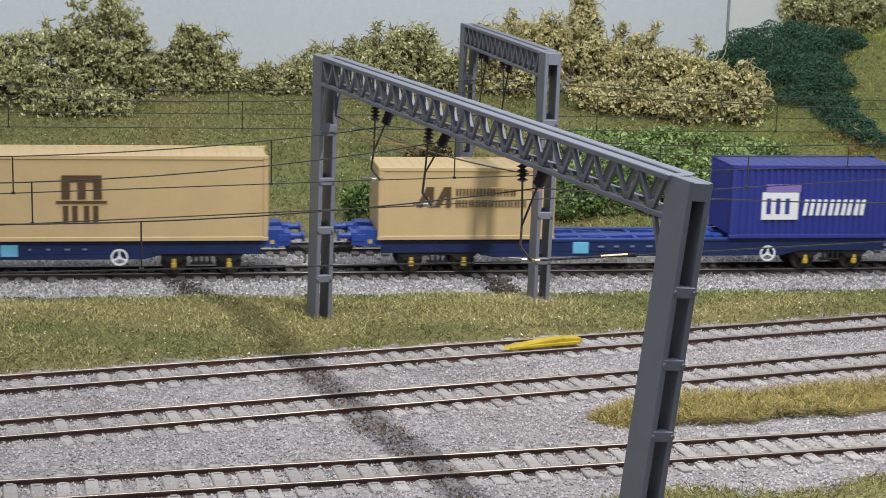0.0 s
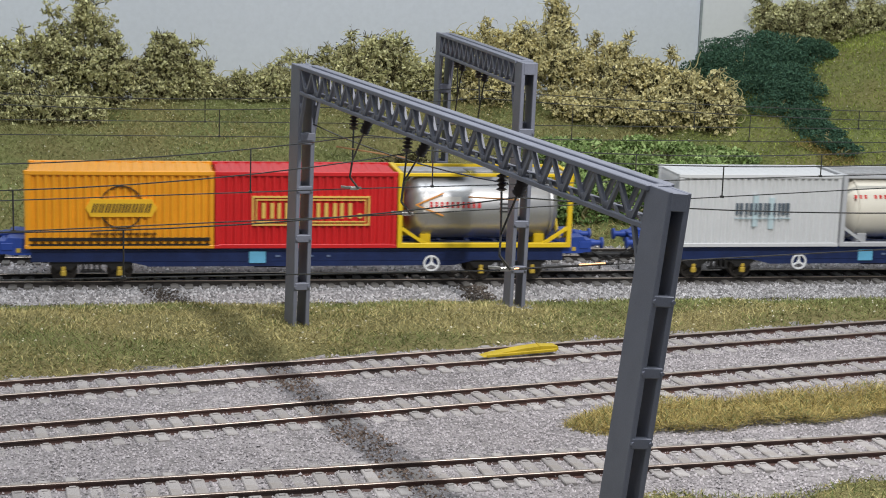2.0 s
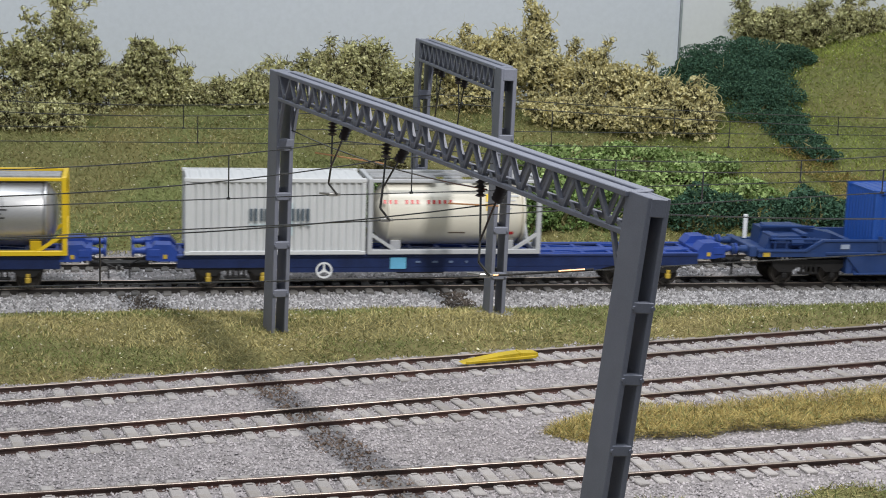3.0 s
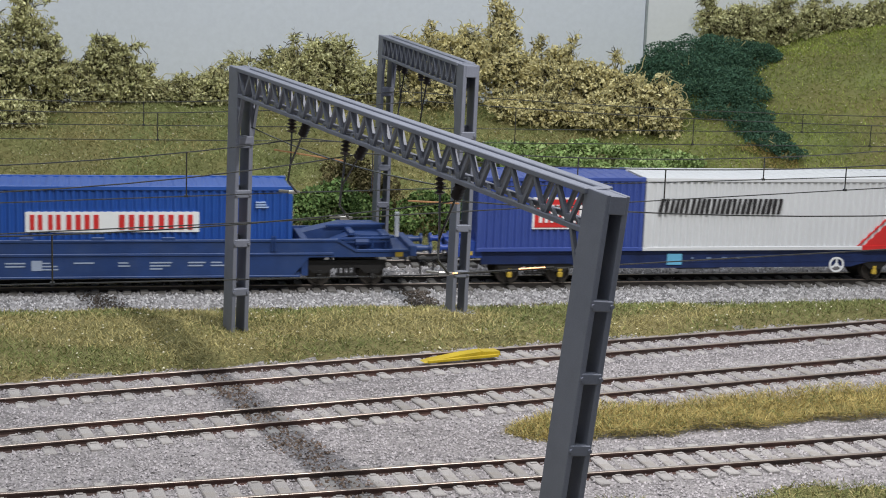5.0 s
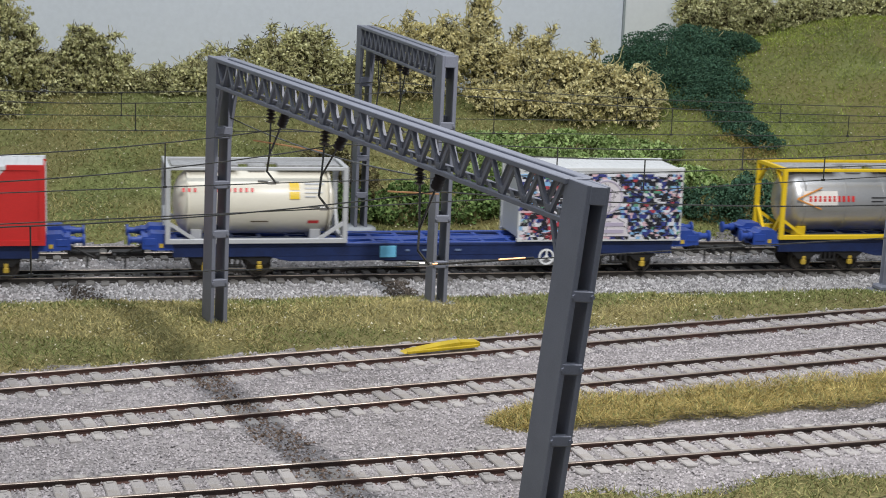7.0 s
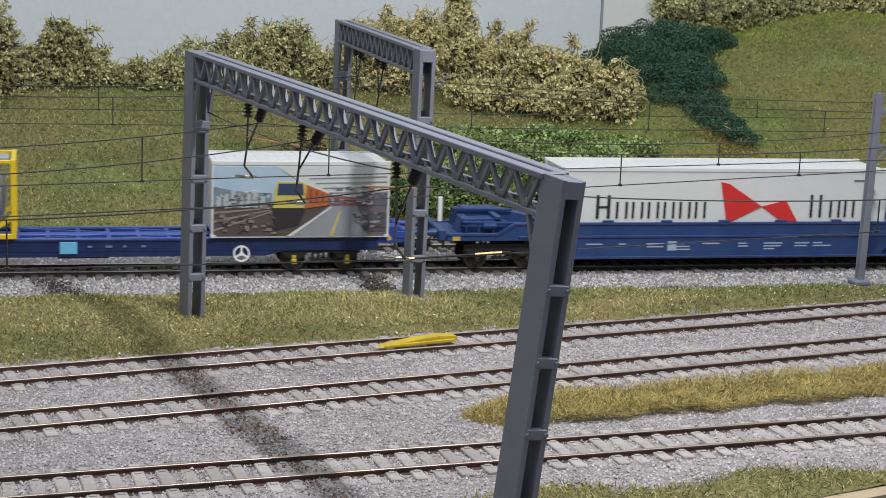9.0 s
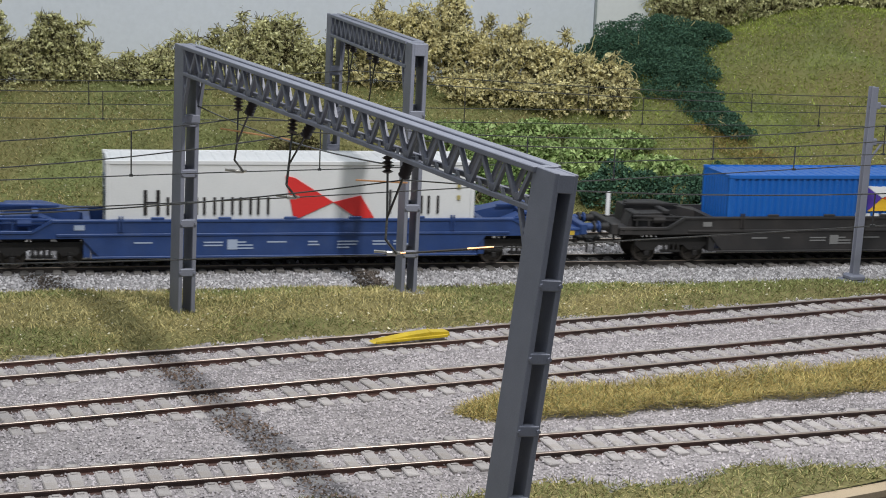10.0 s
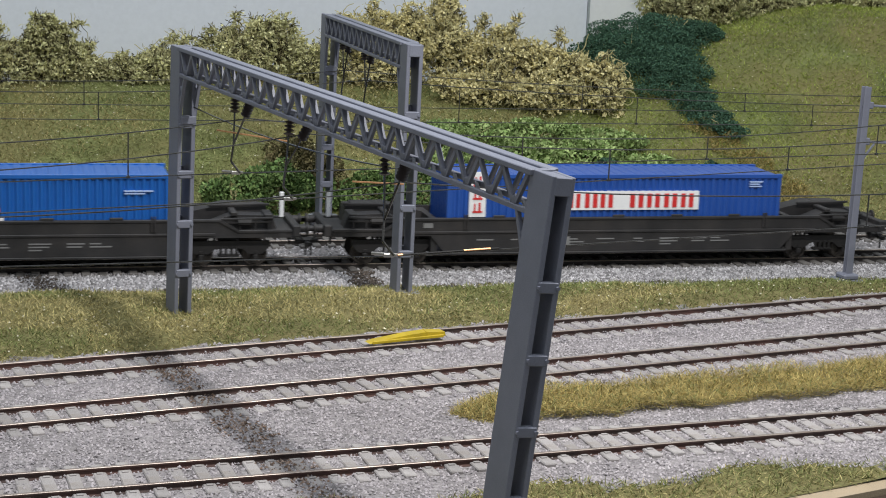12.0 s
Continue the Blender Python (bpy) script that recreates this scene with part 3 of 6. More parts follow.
def mast(x, y, z0, z1, turn):
    t = thing("overhead_line_mast", "slim grey steel mast standing on a square base", "mast", pose(x, y, z0, 0, 0.9, turn))
    h = z1 - z0
    g = Geo().box(-0.0017, 0.0017, -0.0017, -0.0011, 0, h, 0.0002).box(-0.0017, 0.0017, 0.0011, 0.0017, 0, h, 0.0002).box(-0.0004, 0.0004, -0.0013, 0.0013, 0, h)
    part("post", g, M["grey_print"], t)
    part("base", Geo().box(-0.006, 0.006, -0.006, 0.006, -0.003, 0.0025, 0.0008).box(-0.004, 0.004, -0.004, 0.004, 0.0023, 0.005, 0.0008), M["grey_print"], t)
    for z in (h - 0.0085, h - 0.025):
        part("bracket", Geo().rod((-0.001, 0, z), (0.028, 0.0, z - 0.001), 0.0006, 6).box(0.0008, 0.004, -0.0014, 0.0014, z - 0.0016, z + 0.0016, 0.0004), M["grey_print"], t)
    part("strut", Geo().rod((0.001, 0, h - 0.034), (0.007, 0, h - 0.026), 0.0006, 6), M["grey_print"], t)


mast(0.3137, -0.066, -0.0045, 0.0868, 5)

# ---- the train ----
X_FRONT = -0.0165
DECK = 0.0117
TRAVEL = [(0, 0), (0.5, -0.111), (1, -0.2208), (1.5, -0.3316), (2, -0.4466), (2.5, -0.5584), (3, -0.6669), (3.2, -0.7109), (4.8, -1.0551), (5, -1.0975), (5.5, -1.2030), (6, -1.3099), (6.5, -1.4165), (7, -1.5253), (7.2, -1.5679), (8.8, -1.914), (9, -1.9557), (9.5, -2.0583), (10, -2.1622), (10.5, -2.2668), (11, -2.3737), (11.5, -2.4821), (12, -2.5908)]
MOVING = []


def ribs(g, x0, x1, z0, z1, y, out, pitch=0.0034, depth=0.0009):
    """A corrugated sheet standing in x and z; out is -1 where it faces the front."""
    n = max(1, round((x1 - x0) / pitch))
    p = (x1 - x0) / n
    line = []
    for i in range(n):
        a = x0 + i * p
        line += [(a, 0), (a + 0.34 * p, 0), (a + 0.5 * p, depth), (a + 0.84 * p, depth)]
    line.append((x1, 0))
    vs = [(x, y - out * d, z) for x, d in line for z in (z0, z1)]
    g.add(vs, [(2 * i, 2 * i + 2, 2 * i + 3, 2 * i + 1) for i in range(len(line) - 1)])
    return g


PAINT = {}


def paint(key, colour, rough=0.4, vary=0.05, dirt=None, amount=0.0):
    if key not in PAINT:
        PAINT[key] = mat(key, colour, rough, 0, vary, 90, 0.05, 1800, dirt, amount)
    return PAINT[key]


def container(x0, x1, h, z0, material, label, lip=None, smooth_sides=False, roof=None):
    t = thing("shipping_container", label, "container", pose(x0, 0, z0), "containers on the train")
    L, w = x1 - x0, 0.0165
    roof = roof or material
    body = Geo()
    if smooth_sides:
        body.box(0.0006, L - 0.0006, -w + 0.0005, w - 0.0005, 0.0015, h - 0.0008, 0.0002)
    else:
        body.box(0.001, L - 0.001, -w + 0.0022, w - 0.0022, 0.0015, h - 0.002)
        ribs(body, 0.0018, L - 0.0018, 0.0016, h - 0.0018, -w + 0.0004, -1)
        ribs(body, 0.0018, L - 0.0018, 0.0016, h - 0.0018, w - 0.0004, 1)
        for x, s in ((0.0004, -1), (L - 0.0004, 1)):
            e = Geo()
            ribs(e, -w + 0.0018, w - 0.0018, 0.0016, h - 0.0018, 0, -1)
            body.add([(x - s * abs(v[1]), v[0], v[2]) for v in e.v], e.f)
    part("body", body, material, t)
    n = max(4, round(L / 0.0052))
    out = [(0.0008, h - 0.0022), (L - 0.0008, h - 0.0022), (L - 0.0008, h - 0.0007)]
    for i in range(n - 1, -1, -1):
        a, q = 0.0022 + (L - 0.0044) * i / n, (L - 0.0044) / n
        out += [(a + 0.7 * q, h - 0.0007), (a + 0.6 * q, h - 0.0004), (a + 0.1 * q, h - 0.0004), (a, h - 0.0007)]
    r = Geo().prism(out + [(0.0008, h - 0.0007)], -w + 0.0008, w - 0.0008)
    part("roof", r, roof, t)
    for y in (-1, 1):
        for z, hh in ((0, 0.0019), (h - 0.0019, 0.0019)):
            part("bottom_rail" if z == 0 else "top_rail", Geo().box(0.001, L - 0.001, y * w - (0.0009 if y > 0 else 0), y * w + (0.0009 if y < 0 else 0), z, z + hh, 0.0002), roof if z else (lip or material), t)
    for x in (0, L):
        for y in (-1, 1):
            xa, ya = (x, x + 0.0021) if x == 0 else (x - 0.0021, x)
            yb, yc = (y * w, y * w + 0.002) if y < 0 else (y * w - 0.002, y * w)
            g = Geo().box(xa, xa + 0.0021, yb, yc, 0, h, 0.00025)
            g.box(xa - 0.0002, xa + 0.0023, yb - 0.0002, yc + 0.0002, 0, 0.0016, 0.0002).box(xa - 0.0002, xa + 0.0023, yb - 0.0002, yc + 0.0002, h - 0.0016, h + 0.0001, 0.0002)
            part("corner_post", g, roof, t)
    for k in range(4):
        y = -w + 0.005 + k * 0.0077
        part("locking_bar", Geo().rod((L + 0.0003, y, 0.002), (L + 0.0003, y, h - 0.002), 0.0003, 5), material, t)
    MOVING.append((t, x0, z0))
    return t, L, h


Y_PRINT = -0.01655


def flat(g, x0, x1, z0, z1, lift=0.0):
    return g.box(x0, x1, Y_PRINT - lift, Y_PRINT + 0.0012, z0, z1)


def shape(g, outline, lift=0.0):
    return g.prism(outline, Y_PRINT - lift, Y_PRINT + 0.0012)


def word(g, x0, x1, z0, z1, n, seed=0, lift=0.0, lean=0.0, weight=0.36):
    """A word as a row of n plain upright bars."""
    r = random.Random(seed)
    p = (x1 - x0) / n
    for i in range(n):
        a, b = x0 + i * p + p * 0.06, x0 + (i + 1) * p - p * r.uniform(0.14, 0.26)
        w = (b - a) * weight
        shape(g, [(a, z0), (a + w, z0), (a + w + lean, z1), (a + lean, z1)], lift)
        shape(g, [(b - w, z0), (b, z0), (b + lean, z1), (b - w + lean, z1)], lift)
    return g


def small_marks(t, x, z, rows, material, wide=0.007, h=0.0006, gap=0.0011):
    g, r = Geo(), random.Random(int(x * 1e4))
    for i in range(rows):
        flat(g, x, x + wide * r.uniform(0.55, 1.0), z - i * gap, z - i * gap + h)
    part("small_lettering", g, material, t, "row of small plain bars")


def tank(x0, x1, frame_paint, tank_paint, label, silver):
    t = thing("tank_container", label, "tank container", pose(x0, 0, DECK), "containers on the train")
    L, w, h, b = x1 - x0, 0.0165, 0.035, 0.0011
    for x in (b, L - b):
        for y in (-w + b, w - b):
            part("corner_post", Geo().box(x - b, x + b, y - b, y + b, 0, h, 0.0002), frame_paint, t)
        g = Geo().box(x - b, x + b, -w + 0.002, w - 0.002, h - 0.002, h, 0.0002).box(x - b, x + b, -w + 0.002, w - 0.002, 0, 0.002, 0.0002)
        s = 1 if x < L / 2 else -1
        for y in (-1, 1):
            g.bar((x, y * (w - 0.002), 0.012), (x, y * 0.006, 0.0015), 0.0015, 0.0015, (1, 0, 0))
            g.bar((x, y * (w - 0.002), h - 0.010), (x, y * 0.006, h - 0.0015), 0.0015, 0.0015, (1, 0, 0))
        part("end_frame", g, frame_paint, t)
    for y in (-w + b, w - b):
        part("top_rail", Geo().box(0.002, L - 0.002, y - 0.0008, y + 0.0008, h - 0.0018, h - 0.0003, 0.0002), frame_paint, t)
        part("bottom_rail", Geo().box(0.002, L - 0.002, y - b, y + b, 0, 0.0022, 0.0002), frame_paint, t)
        part("diagonal_brace", Geo().bar((0.0015, y, 0.0095), (0.0135, y, 0.0015), 0.0014, 0.0018, (0, 1, 0)), frame_paint, t)
        part("diagonal_brace", Geo().bar((L - 0.0015, y, 0.0095), (L - 0.0135, y, 0.0015), 0.0014, 0.0018, (0, 1, 0)), frame_paint, t)
    r, cz = 0.0146, 0.0168
    prof = [(0.0, 0.002), (0.0008, 0.007), (0.0024, 0.011), (0.0048, 0.0135), (0.0075, r)]
    prof = prof + [(L - 0.008 - d, q) for d, q in prof[::-1]]
    body = part("tank", Geo().lathe(prof, (0.004, 0, cz), (L, 0, cz), 40), tank_paint, t, smooth=True)
    for f in ((0.16, 0.42, 0.66, 0.88) if silver else (0.12, 0.9)):
        x = f * L
        part("band", Geo().lathe([(0, r), (0, r + 0.0003), (0.0009, r + 0.0003), (0.0009, r)], (x, 0, cz), (x + 1, 0, cz), 40), tank_paint, body, smooth=True)
    deckp = Geo().box(0.003, L * 0.40, -0.0075, 0.0075, h - 0.0016, h - 0.0006).box(L * 0.62, L - 0.003, -0.0075, 0.0075, h - 0.0016, h - 0.0006).box(L * 0.40, L * 0.62, 0.002, 0.0075, h - 0.0016, h - 0.0006)
    deckp.box(L * 0.46, L * 0.56, -0.005, 0.001, h - 0.004, h - 0.0008, 0.0004)
    part("walkway", deckp, M["walk"], t, "grey top walkway")
    for x in (0.014, L - 0.014):
        part("saddle", Geo().box(x - 0.0025, x + 0.0025, -0.010, 0.010, 0.0005, 0.0055, 0.0003), frame_paint, t)
    MOVING.append((t, x0, DECK))
    return t, L


def curved_print(t, L, x0, x1, z0, z1, material, name="print", label=""):
    """A thin patch lying on the tank's rounded front."""
    r, cz, g = 0.0149, 0.0168, Geo()
    n = 6
    vs = []
    for i in range(n + 1):
        z = z0 + (z1 - z0) * i / n
        y = -math.sqrt(max(0.0, r * r - (z - cz) ** 2))
        vs += [(x0, y, z), (x1, y, z), (x0, y + 0.0004, z), (x1, y + 0.0004, z)]
    fs = []
    for i in range(n):
        a = 4 * i
        fs += [(a, a + 1, a + 5, a + 4), (a + 2, a + 6, a + 7, a + 3), (a, a + 4, a + 6, a + 2), (a + 1, a + 3, a + 7, a + 5)]
    g.add(vs, fs)
    return part(name, g, material, t, label)


P_WORN = paint("worn_white_print", (0.34, 0.40, 0.52))
P_DIM = paint("dim_blue_print", (0.16, 0.22, 0.36))
M["walk"] = mat("grey_walkway", (0.36, 0.36, 0.37), 0.6, 0, 0.2, 400, 0.4, 1200)
WHEEL_R = 0.0055
SPIN = []


def bogie(t, xc, material, box_material):
    b = part("bogie", Geo().box(xc - 0.004, xc + 0.004, -0.010, 0.010, 0.0062, 0.0095, 0.0004), material, t)
    for s in (-1, 1):
        y = s * 0.0122
        g = Geo()
        g.prism([(xc - 0.0185, 0.0075), (xc - 0.0185, 0.0045), (xc - 0.015, 0.0015), (xc - 0.009, 0.0015), (xc - 0.006, 0.004), (xc + 0.006, 0.004), (xc + 0.009, 0.0015), (xc + 0.015, 0.0015), (xc + 0.0185, 0.0045), (xc + 0.0185, 0.0075)], y - 0.0009, y + 0.0009)
        for k in (-3, -1, 1, 3):
            g.rod((xc + k * 0.0012, y + s * 0.0011, 0.0010), (xc + k * 0.0012, y + s * 0.0011, 0.0048), 0.0006, 6)
        g.box(xc - 0.005, xc + 0.005, y - 0.0013, y + 0.0013, 0.0003, 0.0014, 0.0003)
        part("side_frame", g, material, b)
        for o in (-0.0123, 0.0123):
            g = Geo().box(xc + o - 0.0012, xc + o + 0.0012, y + s * 0.0004 - 0.0011, y + s * 0.0004 + 0.0011, -0.0013, 0.0013, 0.0004)
            g.box(xc + o - 0.0009, xc + o + 0.0009, y + s * 0.0004 - 0.0008, y + s * 0.0004 + 0.0008, 0.0014, 0.0030, 0.0002)
            part("axlebox", g, box_material, b, "yellow axlebox" if box_material is M["yellow_box"] else "")
    for o in (-0.0123, 0.0123):
        g = Geo()
        for y, s in ((-0.0083, -1), (0.0083, 1)):
            g.lathe([(0, 0.0059), (0.0006, 0.0059), (0.0007, WHEEL_R), (0.0024, WHEEL_R), (0.0024, 0.0047), (0.0018, 0.0044), (0.0018, 0.0016), (0.0027, 0.0014)], (0, y - s * 0.0009, 0), (0, y + s, 0), 18)
        g.rod((0, -0.011, 0), (0, 0.011, 0), 0.0009, 8)
        for k in range(3):
            w = k * 2 * math.pi / 3
            g.bar((0.002 * math.cos(w), -0.0101, 0.002 * math.sin(w)), (0.0042 * math.cos(w), -0.0101, 0.0042 * math.sin(w)), 0.0005, 0.0007, (0, 1, 0))
        ws = part("wheelset", g, M["wheel"], b, at=pose(xc + o, 0, 0.0007))
        SPIN.append((ws, xc + o))


M["wheel"] = mat("dark_wheel_steel", (0.07, 0.062, 0.055), 0.45, 0.6, 0.2, 200)


def buffers(t, x, s, material, z=0.0128, reach=0.007):
    for y in (-0.0115, 0.0115):
        g = Geo().rod((x - s * 0.003, y, z), (x + s * 0.0035, y, z), 0.0019, 10).lathe([(0, 0.0014), (0.0045, 0.0014), (0.0048, 0.0028), (0.0056, 0.0028), (0.0059, 0.002)], (x + s * 0.002, y, z), (x + s, y, z), 12)
        part("buffer", g, material, t, smooth=True)
    part("coupling", Geo().box(min(x, x + s * reach), max(x, x + s * reach), -0.0025, 0.0025, 0.0042, 0.0060, 0.0004).box(min(x + s * (reach - 0.002), x + s * (reach - 0.0005)), max(x + s * (reach - 0.002), x + s * (reach - 0.0005)), -0.006, 0.006, 0.0030, 0.0052, 0.0003).rod((x, -0.003, 0.0095), (x + s * reach * 0.8, -0.003, 0.0035), 0.0004, 5).rod((x + s * reach * 0.6, -0.005, 0.0050), (x + s * reach * 0.6, -0.005, -0.0010), 0.0005, 5), M["black"], t)


def flat_wagon(x0, x1, covered, wheel_at, panel_at):
    """A low container flat. covered: the stretches under containers; the rest of the deck is an open frame."""
    t = thing("container_flat_wagon", "low blue container flat wagon with yellow axleboxes", "wagon", pose(x0, 0, 0), "wagons of the train")
    L, c = x1 - x0, 0.0142
    for y in (-1, 1):
        ya, yb = (-c, -c + 0.0016) if y < 0 else (c - 0.0016, c)
        part("solebar", Geo().box(0.020, L - 0.020, ya, yb, 0.0052, 0.0108, 0.0003).box(0.020, L - 0.020, ya - 0.0005, yb + 0.0005, 0.0100, 0.0112, 0.0002).prism([(0.062, 0.0055), (0.072, 0.0030), (L - 0.072, 0.0030), (L - 0.062, 0.0055)], ya + 0.0002, yb - 0.0002), M["navy"], t)
        part("deck_edge", Geo().box(0.019, L - 0.019, ya, yb, 0.0108, 0.0116, 0.0002), M["blue"], t)
    g = Geo().box(0.018, L - 0.018, -0.003, 0.003, 0.0070, 0.0112, 0.0003)
    n = 18
    for i in range(n + 1):
        x = 0.022 + (L - 0.044) * i / n
        g.box(x - 0.0009, x + 0.0009, -c + 0.001, c - 0.001, 0.0088, 0.0110)
    for i in range(0, n - 1, 3):
        xa, xb = 0.022 + (L - 0.044) * i / n, 0.022 + (L - 0.044) * (i + 3) / n
        g.bar((xa, -c + 0.002, 0.0106), (xb, -0.003, 0.0106), 0.0014, 0.0012).bar((xa, c - 0.002, 0.0106), (xb, 0.003, 0.0106), 0.0014, 0.0012)
    part("deck_frame", g, M["blue"], t)
    part("pipework", Geo().rod((0.07, -c + 0.003, 0.0044), (L - 0.07, -c + 0.003, 0.0044), 0.0005, 5).box(L * 0.42, L * 0.50, -c + 0.002, -0.002, 0.0020, 0.0060, 0.0004).box(L * 0.56, L * 0.61, -c + 0.002, -0.004, 0.0025, 0.0060, 0.0004), M["black"], t)
    for x, s in ((0.0, -1), (L, 1)):
        e = Geo()
        xa = x - s * 0.0205
        for y in (-1, 1):
            ya, yb = (-c, -c + 0.0095) if y < 0 else (c - 0.0095, c)
            e.prism([(xa, 0.0085), (xa, 0.0125), (x - s * 0.0175, 0.0160), (x - s * 0.0105, 0.0163), (x - s * 0.0090, 0.0148), (x - s * 0.0065, 0.0148), (x - s * 0.0065, 0.0095), (x - s * 0.012, 0.0085)], ya, yb)
            e.box(min(x - s * 0.0125, x - s * 0.0075), max(x - s * 0.0125, x - s * 0.0075), ya - 0.0004, ya + 0.0004, 0.0108, 0.0140, 0.0001)
        e.box(min(x - s * 0.0085, x - s * 0.0065), max(x - s * 0.0085, x - s * 0.0065), -c, c, 0.0088, 0.0140, 0.0003)
        e.box(min(xa, x - s * 0.0068), max(xa, x - s * 0.0068), -0.005, 0.005, 0.0080, 0.0125, 0.0003)
        end = part("end_platform", e, M["blue"], t)
        lbl = Geo().box(min(x - s * 0.0158, x - s * 0.0140), max(x - s * 0.0158, x - s * 0.0140), -c - 0.0003, -c + 0.0002, 0.0098, 0.0116)
        part("data_plate", lbl, M["yellow_box"], end, "small yellow plate")
        g = Geo().rod((x - s * 0.0072, -0.010, 0.0055), (x - s * 0.0072, -0.010, 0.0092), 0.0005, 5).rod((x - s * 0.0072, 0.010, 0.0055), (x - s * 0.0072, 0.010, 0.0092), 0.0005, 5)
        part("shunter_step", g, M["black"], end)
        buffers(t, x - s * 0.0080, s, M["blue"], 0.0130, 0.0145)
    for xc in (0.0465, L - 0.0465):
        bogie(t, xc, M["black"], M["yellow_box"])
    g = Geo().ring((wheel_at, 0.0042), 0.0030, 0.0038, -0.0152, -0.0145, 24).ring((wheel_at, 0.0042), 0.0, 0.0009, -0.0153, -0.0145, 10)
    for k in range(3):
        w = math.pi / 2 + k * 2 * math.pi / 3
        g.bar((wheel_at, -0.0149, 0.0042), (wheel_at + 0.0032 * math.cos(w), -0.0149, 0.0042 + 0.0032 * math.sin(w)), 0.0008, 0.0006, (0, 1, 0))
    part("handwheel", g, M["white_print"], t, "white three-spoked brake handwheel")
    part("panel", Geo().box(panel_at, panel_at + 0.0075, -0.0147, -0.0140, 0.0045, 0.0100, 0.0002), M["panel_blue"], t, "light blue panel")
    small_marks_solebar(t, panel_at + 0.012, P_DIM)
    MOVING.append((t, x0, 0))
    return t


def small_marks_solebar(t, x, material):
    g, r = Geo(), random.Random(int(x * 9999))
    for i in range(4):
        a = x + i * 0.0078
        g.box(a, a + r.uniform(0.001, 0.0032), -0.01485, -0.0140, 0.0074, 0.0082)
    part("small_lettering", g, material, t, "row of small plain bars")


